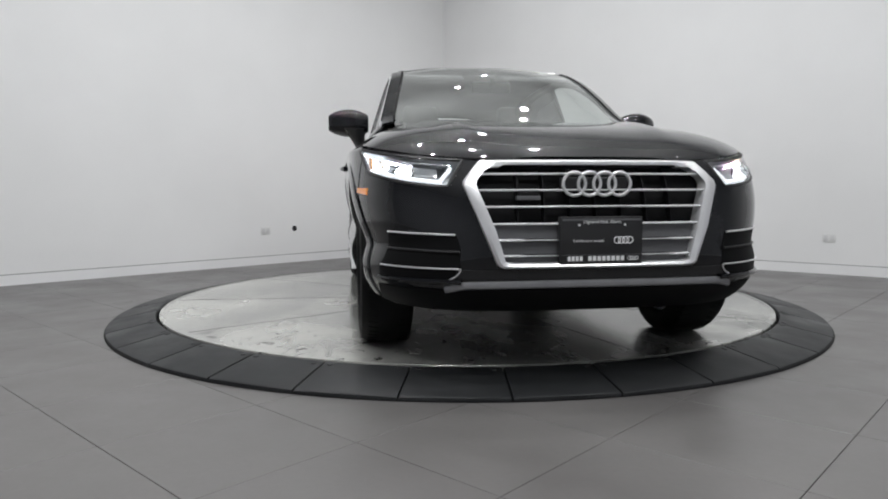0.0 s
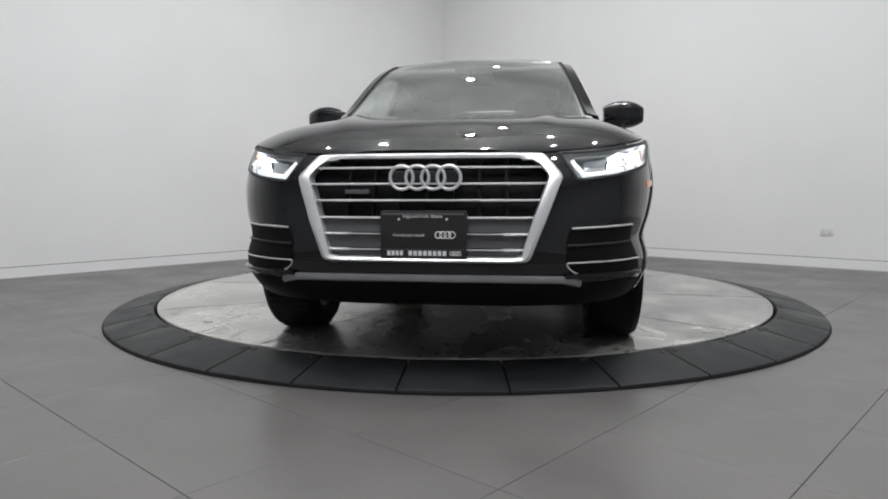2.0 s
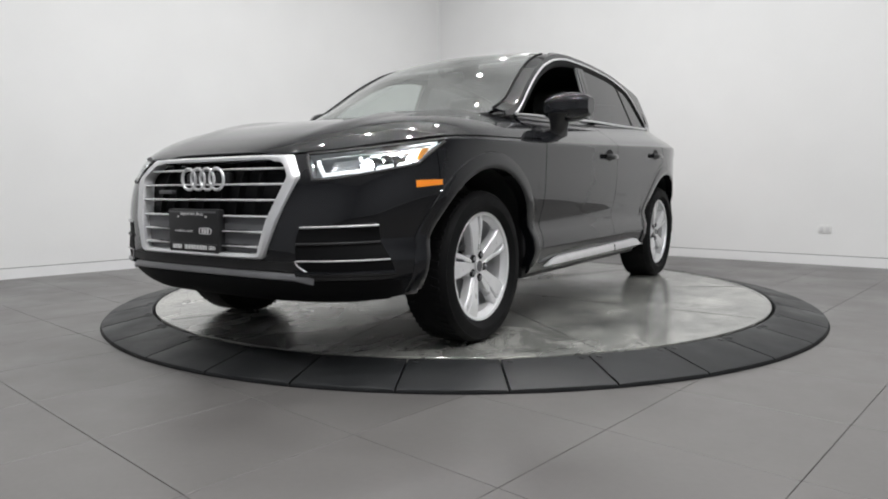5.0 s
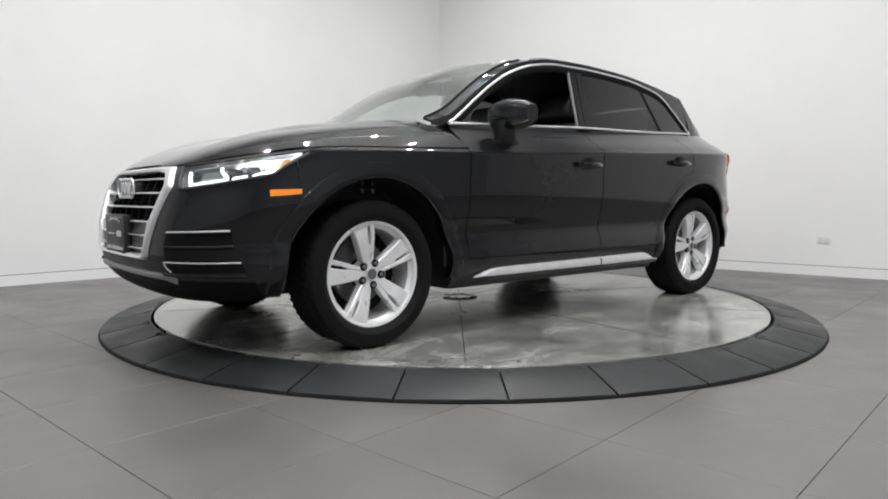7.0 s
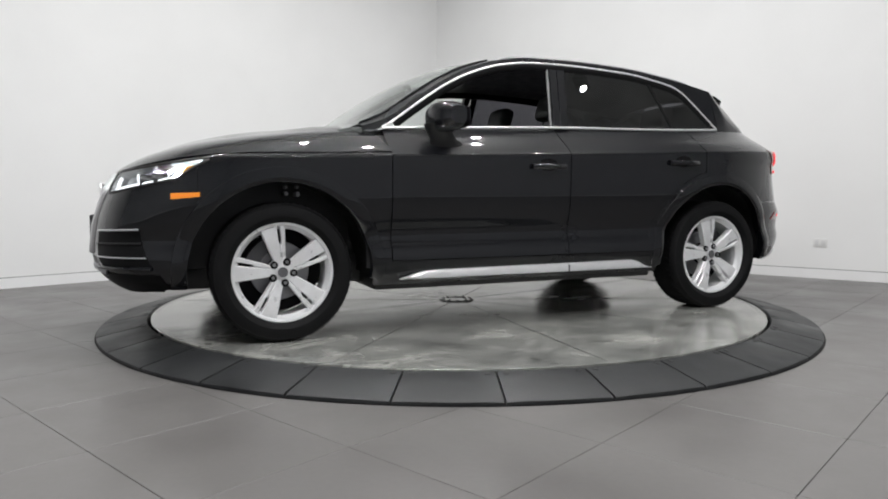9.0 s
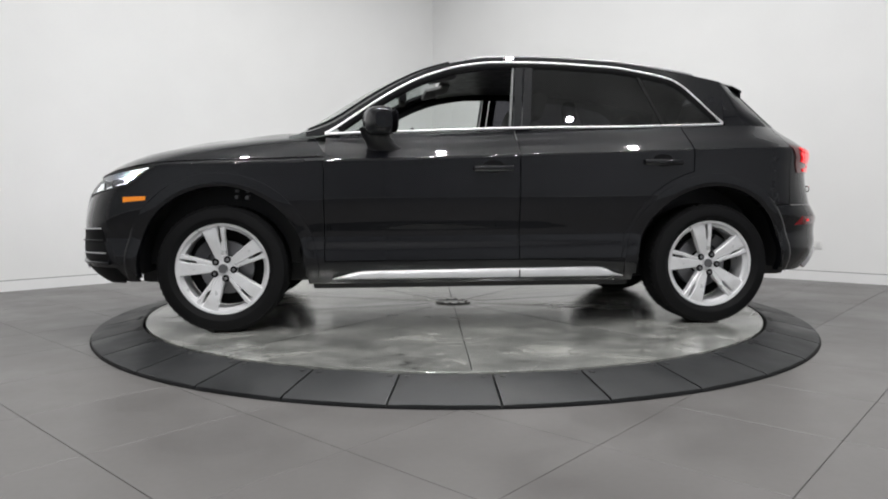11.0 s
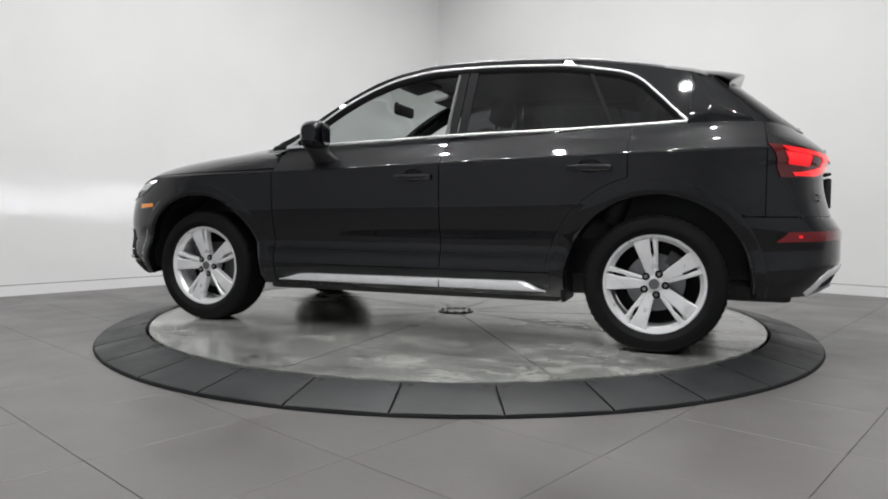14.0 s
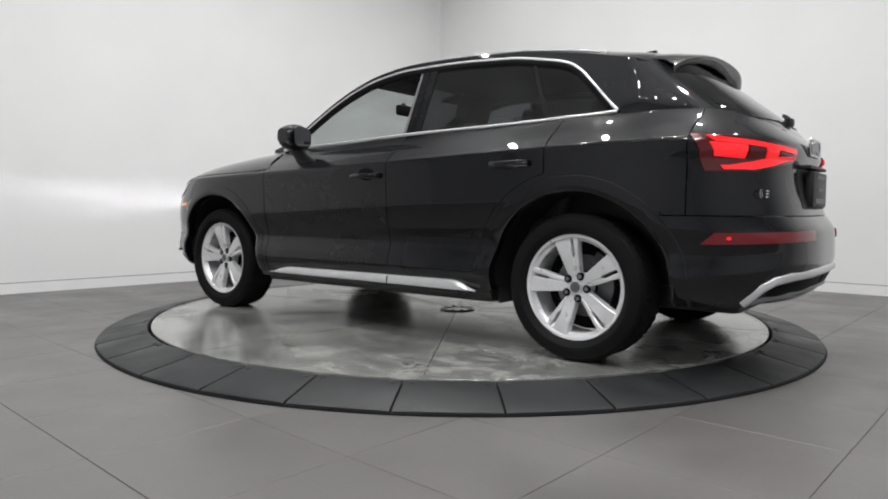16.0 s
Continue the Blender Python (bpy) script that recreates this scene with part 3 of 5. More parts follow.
def build_car():
    car = tagged(new("car"), "glossy black crossover car with silver wheels and lit headlights", "car")
    P = lambda *a, **k: part(*a, **k)

    # ---- nose
    def outline_cols(low, high, end_x, rear=False, rows=26, n=70):
        cols = []
        for k in range(-n, n + 1):
            col = []
            for v in spread(0, 1, rows):
                z = low + v * (high - low)
                for _ in range(2):
                    lim, w, p, m = (B(z), half_width(-1.9, z), PB, MB) if rear else (F(z), half_width(1.9, z), PF, MF)
                    y_end = w * (1 - (end_x / lim) ** p) ** (1 / m)
                    y = math.sin(math.pi / 2 * k / n) * y_end
                    x = lim * (1 - (abs(y) / w) ** m) ** (1 / p)
                    top = high if rear else SHOULDER(x) - 0.006
                    z = low + v * (top - low)
                col.append((-x if rear else x, y, z))
            cols.append(col)
        return cols
    sheet("front_bumper", outline_cols(0.2, 0.88, 1.808, rows=60, n=110), M_PAINT, car, drop=lambda c: in_lamp(c) or in_grille(c) or in_arch(c) or c.z < (0.29 if c.x < 1.97 else 0.268))
    # ---- bonnet
    cols = []
    for x in spread(0.80, 2.0, 34) + spread(2.03, 2.19, 10):
        ye = side_y(x, SHOULDER(x)) - 0.004
        cols.append([(x + (0.16 * (1 - (k / 20) ** 2) if x < 0.81 else 0.16 * (1 - (k / 20) ** 2) * max(0, (1.3 - x) / 0.5) if x < 1.3 else 0),
                      ye * math.sin(math.pi / 2 * k / 20), hood_z(x + (0.16 * (1 - (k / 20) ** 2) * max(0, (1.3 - x) / 0.5) if x < 1.3 else 0), ye * math.sin(math.pi / 2 * k / 20)))
                     for k in range(-20, 21)])
    sheet("bonnet", cols, M_PAINT, car, sharp=30)
    for s in (1, -1):
        # ---- wings, doors, quarters, sills
        side_panel("front_wing", arch_columns(0.848, 1.8062, WHEEL_X), arch_low(WHEEL_X, 0.27), lambda x: SHOULDER(x) - 0.004, car, s, 40, drop=in_lamp)
        door_f = side_panel("front_door", spread(0.842, -0.252, 30), lambda x: 0.40, lambda x: BELT(x) - 0.004, car, s, 26, crease=True)
        rear_low = lambda x: 0.40 if x > -0.852 else HUB_Z + math.sqrt(max(0.56 ** 2 - (x + WHEEL_X) ** 2, 0.0))
        door_r = side_panel("rear_door", spread(-0.258, -0.85, 14) + spread(-0.8525, -0.90, 8) + spread(-0.915, -1.27, 16), rear_low, lambda x: BELT(x) - 0.004, car, s, 26, crease=True)
        side_panel("quarter_panel", sorted(arch_columns(-1.276, -1.874, -WHEEL_X) + spread(-1.878, -1.915, 4)),
                   lambda x: max(arch_low(-WHEEL_X, 0.27)(x), 0.706 if x < -1.806 else 0), lambda x: BELT(x) - 0.004, car, s, 24, crease=True)
        side_panel("rear_arch_panel", [x for x in arch_columns(-0.856, -1.2755, -WHEEL_X)], arch_low(-WHEEL_X, 0.40), lambda x: rear_low(x) - 0.004, car, s, 6)
        side_panel("sill", spread(0.935, -0.935, 26), lambda x: 0.265, lambda x: 0.396, car, s, 8, push=-0.006)
        # ---- sill strip in satin metal, thinning at its ends
        cols = []
        for x in spread(0.80, -0.86, 40):
            hi = 0.338 + 0.012 * (0.8 - x) / 1.66
            hi -= 0.045 * max(0, (x - 0.6) / 0.2) ** 2 + 0.07 * max(0, (-0.7 - x) / 0.16) ** 2
            lo = 0.293
            hi = max(hi, lo + 0.006)
            y = side_y(x, 0.33) + 0.004
            cols.append([(x, s * (y - 0.004), lo), (x, s * (y + 0.018), lo + 0.004), (x, s * (y + 0.020), (lo + hi) / 2), (x, s * (y + 0.010), hi - 0.003), (x, s * (y - 0.006), hi)])
        sill = sheet("sill_trim", cols, M_SATIN, car, "satin aluminium sill strip", 0.004, 50)
        bm = bmesh.new()
        y = side_y(-0.255, 0.33)
        box(bm, -0.258, -0.252, s * (y + 0.021) - 0.005, s * (y + 0.021) + 0.005, 0.296, 0.335)
        P("joint", bm, M_RECESS, sill, "dark joint in the strip")
        # ---- wheel arch flares
        for cx in (WHEEL_X, -WHEEL_X):
            cols = []
            for k in range(57):
                a = radians(-6 + 192 * k / 56)
                col = []
                for r, out in ((ARCH_R - 0.008, -0.05), (ARCH_R - 0.007, 0.0), (ARCH_R - 0.002, 0.0035), (ARCH_R + 0.02, 0.0045), (ARCH_R + 0.05, 0.004), (ARCH_R + 0.064, 0.0025), (ARCH_R + 0.067, -0.002)):
                    x, z = cx + r * math.cos(a), HUB_Z + r * math.sin(a)
                    col.append((x, s * (side_y(x, max(z, 0.2)) + out + (0.004 * max(0, math.cos(a)) if cx > 0 and out > -0.02 else 0)), z))
                cols.append(col)
            sheet("wheel_arch", cols, M_PAINT, car, "", 0.004, 45)
            cols = []
            for k in range(33):
                a = radians(-4 + 188 * k / 32)
                r = ARCH_R + 0.005
                cols.append([(cx + r * math.cos(a), s * y, HUB_Z + r * math.sin(a)) for y in (0.52, 0.7, 0.87)])
            sheet("wheel_liner", cols, M_BLACK, car, "black plastic wheel-house liner", 0.006)
        # ---- cabin side: rail above the windows and rear pillar
        xs = spread(0.955, 0.5, 12) + spread(0.45, -1.2, 26) + spread(-1.24, -1.56, 12)
        cols = []
        for x in xs:
            z0 = max(GLASS_TOP(x), BELT(x)) if x < 0.86 else min(BELT(x), CANT(x) - 0.002)
            cols.append([(x, s * cabin_y(x, z), z) for z in spread(min(z0, CANT(x) - 0.002), CANT(x), 8)])
        sheet("roof_rail_panel", cols, M_PAINT, car)
        cols = []
        for k in range(15):
            col = []
            for v in spread(0, 1, 14):
                z = 1.18 + 0.22 * v
                for _ in range(4):
                    a_end = math.degrees(math.acos((1.562 / (REAR_GLASS(z) + 0.03)) ** (TAIL_SQUARE(z) / 2)))
                    a = a_end + (43.0 - a_end) * k / 14
                    p = rear_cab(a, z)
                    z = BELT(p[0]) - 0.004 + v * (CANT(p[0]) - BELT(p[0]) + 0.004)
                p = rear_cab(a, z)
                low = max(0, 1 - v / 0.6) ** 2
                col.append((p[0], s * (p[1] + (side_y(p[0], BELT(p[0]) - 0.004) - p[1] + 0.001) * low), z))
            cols.append(col)
        sheet("rear_pillar", cols, M_PAINT, car)
        # windscreen pillar along the top surface
        cols = []
        for x in spread(0.955, 0.10, 26):
            yc = cabin_y(x, CANT(x))
            cols.append([(x, s * y, top_z(x, y)) for y in spread(yc, yc - 0.075, 5)])
        sheet("windscreen_pillar", cols, M_PAINT, car)
        bm = bmesh.new()
        tube(bm, [(x, s * (cabin_y(x, CANT(x)) - 0.07), top_z(x, cabin_y(x, CANT(x)) - 0.07) + 0.002) for x in spread(0.95, 0.11, 26)], 0.007, 6)
        P("windscreen_seal", bm, M_RECESS, car)
        # ---- side windows
        def window(name, x0, x1, mat, label, n=20, slant0=0.0, slant1=0.0, back=0.008):
            cols = []
            for k in range(n + 1):
                f = k / n
                xb, xt = x0 + (x1 - x0) * f, (x0 + slant0) + (x1 + slant1 - x0 - slant0) * f
                zb, zt = BELT(xb), max(GLASS_TOP(xt), BELT(xt) + 0.002)
                cols.append([(xb + (xt - xb) * v, s * (cabin_y(xb + (xt - xb) * v, zb + (zt - zb) * v) - back), zb + (zt - zb) * v) for v in spread(0, 1, 8)])
            ob = sheet(name, cols, mat, car, label, 0)
            ob.visible_shadow = False
            return ob
        if s < 0:
            window("front_window", 0.80, -0.25, M_CLEAR, "clear front side window", slant1=-0.04)
        bm = bmesh.new()
        tube(bm, [(-0.228 - 0.042 * v, s * (cabin_y(-0.25, BELT(-0.25) + v * 0.37) - 0.012), BELT(-0.25) + v * 0.37) for v in spread(0, 1, 8)], 0.011, 8, flat=0.7)
        P("window_channel", bm, M_LINER, car, "grey window channel")
        window("rear_window", -0.345, -1.166, M_TINT, "dark tinted rear side window", slant0=-0.045, slant1=0.15)
        window("quarter_window", -1.186, -1.535, M_TINT, "dark tinted quarter window", slant0=0.15, back=0.008)

        def pillar(name, x0, x1, slant0, slant1, mat, out):
            cols = []
            for f in spread(0, 1, 4):
                xb, xt = x0 + (x1 - x0) * f, (x0 + slant0) + (x1 + slant1 - x0 - slant0) * f
                zb, zt = BELT(xb), GLASS_TOP(xt)
                cols.append([(xb + (xt - xb) * v, s * (cabin_y(xb + (xt - xb) * v, zb + (zt - zb) * v) + out), zb + (zt - zb) * v) for v in spread(0, 1, 10)])
            sheet(name, cols, mat, car, "gloss black pillar trim", 0.008)
        pillar("front_door_pillar", -0.245, -0.292, -0.04, -0.042, M_PAINT, -0.002)
        pillar("rear_door_pillar", -0.298, -0.348, -0.042, -0.045, M_PAINT, -0.002)
        pillar("window_divider", -1.165, -1.187, 0.15, 0.15, M_RECESS, -0.004)
        # dark window surround inside the bright trim
        bm = bmesh.new()
        tube(bm, [(x, s * (cabin_y(x, GLASS_TOP(x) - 0.02) - 0.006), GLASS_TOP(x) - 0.02) for x in spread(0.77, -1.5, 60)], 0.026, 8, flat=0.35)
        P("window_seal", bm, M_RECESS, car)
        bm = bmesh.new()
        belt = [(x, s * (cabin_y(x, BELT(x)) + 0.004), BELT(x) + 0.003) for x in spread(0.845, -1.545, 50)]
        top = [(x, s * (cabin_y(x, GLASS_TOP(x)) + 0.003), GLASS_TOP(x)) for x in spread(-1.545, -1.2, 26) + spread(-1.17, 0.845, 60)]
        tube(bm, belt + top, 0.0078, 8, True, 0.8)
        P("window_trim", bm, M_SATIN, car, "bright chrome window surround")
        # ---- door handles
        for dx, dz, door in ((-0.10, 0.905, door_f), (-1.085, 0.942, door_r)):
            bm = bmesh.new()
            pts = []
            for k in range(13):
                f = k / 12
                x = dx + 0.108 - 0.216 * f
                lift = 0.034 * math.sin(math.pi * min(max(f, 0.04), 0.96)) ** 0.45
                pts.append((x, s * (side_y(x, dz) + lift), dz + 0.006))
            tube(bm, pts, 0.0165, 10, flat=0.8)
            P("door_handle", bm, M_PAINT, door)
            # flush dark oval in place of the shaded finger hollow
            bm = bmesh.new()
            o = [(0.062 * math.cos(a), 0.016 + 0.036 * math.sin(a)) for a in spread(0, 2 * math.pi, 29)[:-1]]
            prism(bm, o, -0.004, 0.0025, lambda a, b, h: (dx + a, s * (side_y(dx + a, dz + b) + h), dz + b))
            P("handle_recess", bm, M_RECESS, door, "dark finger recess")
        # ---- door mirror
        mir = bmesh.new()
        steps = 12
        rings = []
        for k in range(steps + 1):
            f = k / steps
            y = 0.815 + 0.24 * f
            swell = math.sin(math.pi * (0.10 + 0.82 * f)) ** 0.42
            hx, hz = 0.094 * swell, 0.083 * swell
            cx, cz = 0.555 - 0.05 * f, 1.165 + 0.006 * f
            ring = []
            for j in range(20):
                a = 2 * math.pi * j / 20
                ca, sa = math.cos(a), math.sin(a)
                ring.append(mir.verts.new((cx + hx * math.copysign(abs(ca) ** 0.62, ca) * (1.0 if ca > 0 else 0.72), s * y, cz + hz * math.copysign(abs(sa) ** 0.75, sa))))
            rings.append(ring)
        for a, b in zip(rings, rings[1:]):
            for j in range(20):
                mir.faces.new((a[j], a[(j + 1) % 20], b[(j + 1) % 20], b[j]))
        mir.faces.new(rings[0])
        mir.faces.new(rings[-1])
        bmesh.ops.recalc_face_normals(mir, faces=mir.faces)
        mirror = P("door_mirror", mir, M_PAINT, car)
        bm = bmesh.new()
        levels = []
        for cx, cy, cz, hx, hy in ((0.50, 0.855, 0.995, 0.115, 0.03), (0.505, 0.86, 1.025, 0.10, 0.032), (0.53, 0.872, 1.055, 0.08, 0.038), (0.555, 0.885, 1.09, 0.075, 0.05),
                                   (0.565, 0.90, 1.13, 0.085, 0.075)):
            levels.append([bm.verts.new((cx + hx * math.cos(a), s * (cy + hy * math.sin(a)), cz)) for a in spread(0, 2 * math.pi, 19)[:-1]])
        for lo, hi in zip(levels, levels[1:]):
            for k in range(18):
                bm.faces.new((lo[k], lo[(k + 1) % 18], hi[(k + 1) % 18], hi[k]))
        bm.faces.new(levels[0])
        bm.faces.new(levels[-1])
        bmesh.ops.recalc_face_normals(bm, faces=bm.faces)
        P("mirror_foot", bm, M_BLACK, mirror)
        bm = bmesh.new()
        o = [(0.088 * math.copysign(abs(math.cos(a)) ** 0.6, math.cos(a)), 0.062 * math.copysign(abs(math.sin(a)) ** 0.6, math.sin(a))) for a in spread(0, 2 * math.pi, 33)[:-1]]
        prism(bm, o, 0, 0.004, lambda a, b, h: (0.462 - h - 0.3 * a, s * (0.935 + a), 1.168 + b))
        P("mirror_glass", bm, M_MIRRORDARK, mirror, "dark mirror glass")
    # ---- roof and glass
    cols = []
    for x in spread(0.095, -1.74, 40):
        yc = cabin_y(x, CANT(x))
        cols.append([(x, yc * math.sin(math.pi / 2 * k / 14), top_z(x, yc * math.sin(math.pi / 2 * k / 14))) for k in range(-14, 15)])
    sheet("roof", cols, M_PAINT, car)
    cols = []
    for x in spread(1.06, 0.10, 26):
        yc = cabin_y(x, CANT(x)) - 0.07
        cols.append([(x + 0.03 * (1 - (k / 12) ** 2), yc * k / 12, top_z(x + 0.03 * (1 - (k / 12) ** 2), yc * k / 12) - 0.004) for k in range(-12, 13)])
    ws = sheet("windscreen", cols, M_SCREEN, car, "clear windscreen", 0)
    ws.visible_shadow = False
    # ---- tail
    sheet("rear_bumper", outline_cols(0.2, 0.70, 1.808, True, 40, 110), M_PAINT, car, drop=lambda c: in_arch(c) or c.z < 0.30 + 0.02 * (abs(c.y) < 0.62))
    sheet("tailgate", outline_cols(0.705, 1.188, 1.92, True, 26), M_PAINT, car)

    def rear_pane(name, z0, z1, half_deg, off, mat, label, thick):
        cols = []
        for deg in spread(-half_deg, half_deg, 41):
            col = []
            for z in spread(z0, z1, 14):
                p = Vector(rear_cab(deg, z))
                out = Vector((-math.cos(radians(deg * 0.8)), math.sin(radians(deg * 0.8)), 0.5)).normalized() * off
                col.append(p + out)
            cols.append(col)
        return sheet(name, cols, mat, car, label, thick)
    rear_pane("tailgate_upper", 1.10, 1.44, 43.0, 0.0, M_PAINT, "", 0.008)
    pane = rear_pane("rear_windscreen", 1.155, 1.45, 36.5, 0.004, M_TINT, "dark tinted rear window", 0)
    pane.visible_shadow = False
    for s in (1, -1):
        cols = [[(x, s * side_y(x, BELT(x) - 0.006), BELT(x) - 0.006), (x, s * (side_y(x, BELT(x) - 0.006) - 0.04), BELT(x) - 0.001), (x, s * (side_y(x, BELT(x) - 0.006) - 0.10), BELT(x) - 0.004)]
                for x in spread(-1.28, -1.56, 8)]
        sheet("belt_ledge", cols, M_PAINT, car, "", 0.006)
    cols = []
    for d in spread(-56, 56, 60):
        p = outl(d, 1.186, True)
        cols.append([p, (p.x + 0.03, p.y * 0.97, 1.193), (p.x + 0.10, p.y * 0.90, 1.19)])
    sheet("tailgate_ledge", cols, M_PAINT, car, "", 0.006)
    # spoiler over the rear window
    cols = []
    for k in range(-20, 21):
        y = 0.56 * k / 20
        f = abs(k) / 20
        x1 = -1.842 + 0.085 * f ** 3
        zt = top_z(-1.62, y)
        drop_z = 0.012 * f ** 3
        cols.append([(-1.58, y, zt + 0.004), (-1.70, y, zt - 0.006 - drop_z), (x1 + 0.02, y, zt - 0.026 - drop_z), (x1, y, zt - 0.036 - drop_z), (x1 + 0.008, y, zt - 0.052 - drop_z),
                     (-1.75, y, zt - 0.075 - drop_z), (-1.66, y, zt - 0.09 - drop_z)])
    sheet("roof_spoiler", cols, M_PAINT, car, "", 0.006, 50)
    # wiper of the rear window, and its knuckle
    bm = bmesh.new()
    tube(bm, [(-2.15, 0.0, 1.185), (-2.145, 0.03, 1.192), (-2.135, 0.075, 1.197)], 0.011, 8, flat=0.7)
    P("rear_wiper", bm, M_BLACK, car)
    bm = bmesh.new()
    box(bm, -2.17, -2.125, -0.022, 0.022, 1.15, 1.19, 0.01)
    P("wiper_cap", bm, M_BLACK, car)
    # number plate holder
    bm = bmesh.new()
    box(bm, -2.30, -2.262, -0.175, 0.175, 0.745, 0.915, 0.01)
    plate_r = P("rear_plate", bm, M_BLACK, car, "black dealer plate in its frame")
    for z, w, h in ((0.89, 0.10, 0.008), (0.775, 0.13, 0.012), (0.83, 0.07, 0.006)):
        bm = bmesh.new()
        box(bm, -2.3025, -2.30, -w, w, z - h, z + h)
        P("print", bm, M_GREY, plate_r)
    # black sheet on the tailgate skin stands for the shaded plate hollow
    cols = [[(rear_x(y, z) - 0.003, y, z) for z in spread(0.738, 0.925, 8)] for y in spread(-0.27, 0.27, 14)]
    sheet("plate_recess", cols, M_BLACK, car, "black patch for the shaded plate recess", 0.004)
    bm = bmesh.new()
    box(bm, -2.29, -2.20, -0.22, 0.22, 0.928, 0.944, 0.006)
    P("tailgate_grip", bm, M_BLACK, car)

    def rings(parent, x, zc, r, step, t, mat, name):
        """Four interlocked plain rings."""
        for k in range(4):
            bm = bmesh.new()
            yc = (k - 1.5) * step
            tube(bm, [(x, yc + r * math.cos(a), zc + r * math.sin(a)) for a in spread(0, 2 * math.pi, 41)[:-1]], t, 8, True, up=(1, 0, 0))
            P(name, bm, mat, parent)

    rings(car, -2.268, 1.035, 0.042, 0.062, 0.006, M_CHROME, "badge_ring")
    # plain badge marks on the tailgate
    bm = bmesh.new()
    x = rear_x(0.62, 0.82) - 0.006
    tube(bm, [(x + 0.001, 0.635 + 0.02 * math.cos(a), 0.80 + 0.018 * math.sin(a)) for a in spread(0, 2 * math.pi, 21)[:-1]], 0.0035, 6, True, up=(1, 0, 0))
    P("model_badge", bm, M_CHROME, car)
    for y0, y1, z0 in ((0.575, 0.602, 0.813), (0.575, 0.602, 0.80), (0.575, 0.602, 0.787)):
        bm = bmesh.new()
        box(bm, rear_x(0.585, 0.82) - 0.009, rear_x(0.585, 0.82) - 0.001, y0, y1, z0 - 0.003, z0 + 0.003)
        P("model_badge", bm, M_CHROME, car)

    def rear_patch(name, parent, s, y0, y1, low, high, off, mat, label="", n=24, rows=6, slant=0.0, thick=0.006):
        cols = []
        for k in range(n + 1):
            y = y0 + (y1 - y0) * k / n
            col = []
            for v in spread(0, 1, rows):
                z = low(y) + v * (high(y) - low(y))
                yy = y + slant * v * ((y - min(y0, y1)) / abs(y1 - y0))
                col.append((rear_x(yy, z) - off, s * (yy + off * 0.6 * (yy / 0.8) ** 3), z))
            cols.append(col)
        return sheet(name, cols, mat, parent, label, thick)
    for s in (1, -1):
        def tail_patch(name, parent, d0, d1, low, high, off, mat, label, n=24, rows=6, slant=0.0):
            cols = []
            for d in spread(d0, d1, n):
                f = (d - d0) / (d1 - d0)
                cols.append([outl(s * (d + slant * v * f), low(d) + v * (high(d) - low(d)), True, off) for v in spread(0, 1, rows)])
            return sheet(name, cols, mat, parent, label, 0.005)
        lo = lambda d: 0.945 - 0.05 * min(max((d - 13) / 22, 0), 1)
        hi = lambda d: 1.012 + 0.046 * (d - 13) / 42
        lamp = tail_patch("tail_light", car, 12.5, 53, lo, hi, 0.006, M_RED, "red tail light, lit", 30, 8, 4.5)
        glow = lambda d0, d1, low, high, slant=1.0: tail_patch("light_bar", lamp, d0, d1, low, high, 0.013, M_REDGLOW, "glowing red light bar", 24, 4, slant)
        glow(14.5, 50.5, lambda d: hi(d) - 0.032, lambda d: hi(d) - 0.012, 2.5)
        glow(39.5, 50.5, lambda d: hi(d) - 0.09, lambda d: hi(d) - 0.034, 2.0)
        glow(14, 47, lambda d: lo(d) + 0.008 + 0.012 * max(0, (26 - d) / 12), lambda d: lo(d) + 0.026 + 0.022 * math.sin(math.pi * min(max((d - 12) / 32, 0), 1)))
        glow(25, 30, lambda d: lo(d) + 0.045, lambda d: hi(d) - 0.03, 1.5)
        tail_patch("light_chamber", lamp, 31, 38.5, lambda d: hi(d) - 0.078, lambda d: hi(d) - 0.037, 0.010, M_RED, "dim red light chamber", 8, 4)
        tail_patch("light_chamber", lamp, 17, 24, lambda d: lo(d) + 0.052, lambda d: hi(d) - 0.035, 0.010, M_RED, "dim red light chamber", 8, 4)
        tail_patch("bumper_light", car, 11, 60, lambda d: 0.592 - 0.012 * (d - 11) / 49, lambda d: 0.636 - 0.006 * (d - 11) / 49, 0.005, M_REDPLAIN, "narrow red bumper light", 30, 4, -4.5)
        tail_patch("bumper_light_bulb", car, 51, 52.3, lambda d: 0.602, lambda d: 0.614, 0.010, M_REDGLOW, "", 3, 3)
        rear_patch("diffuser_grid", car, s, 0.02, 0.61, lambda y: 0.335, lambda y: 0.425, 0.004, M_RECESS, "black diffuser grid", 20, 4)
    arm = [(0.685, 0.318), (0.68, 0.345), (0.66, 0.39), (0.61, 0.42), (0.52, 0.434), (0.3, 0.44), (0.12, 0.442)]
    foot = [(0.67, 0.322), (0.6, 0.34), (0.45, 0.352), (0.2, 0.358)]
    for pts, r in ((arm, 0.02), (foot, 0.013)):
        bm = bmesh.new()
        pts = pts + [(-y, z) for y, z in reversed(pts)]
        tube(bm, [(rear_x(y, z) - 0.006, y, z) for y, z in pts], r, 8, flat=0.5)
        if pts[0] == arm[0]:
            P("rear_skid_trim", bm, M_SATIN, car, "satin silver rear bumper trim")
        else:
            P("rear_skid_trim", bm, M_SKID, car, "satin grey lower bumper trim")

    # ---- grille
    def on_nose(y, z, off):
        return Vector((front_x(y, z) + off, y, z))
    cols = []
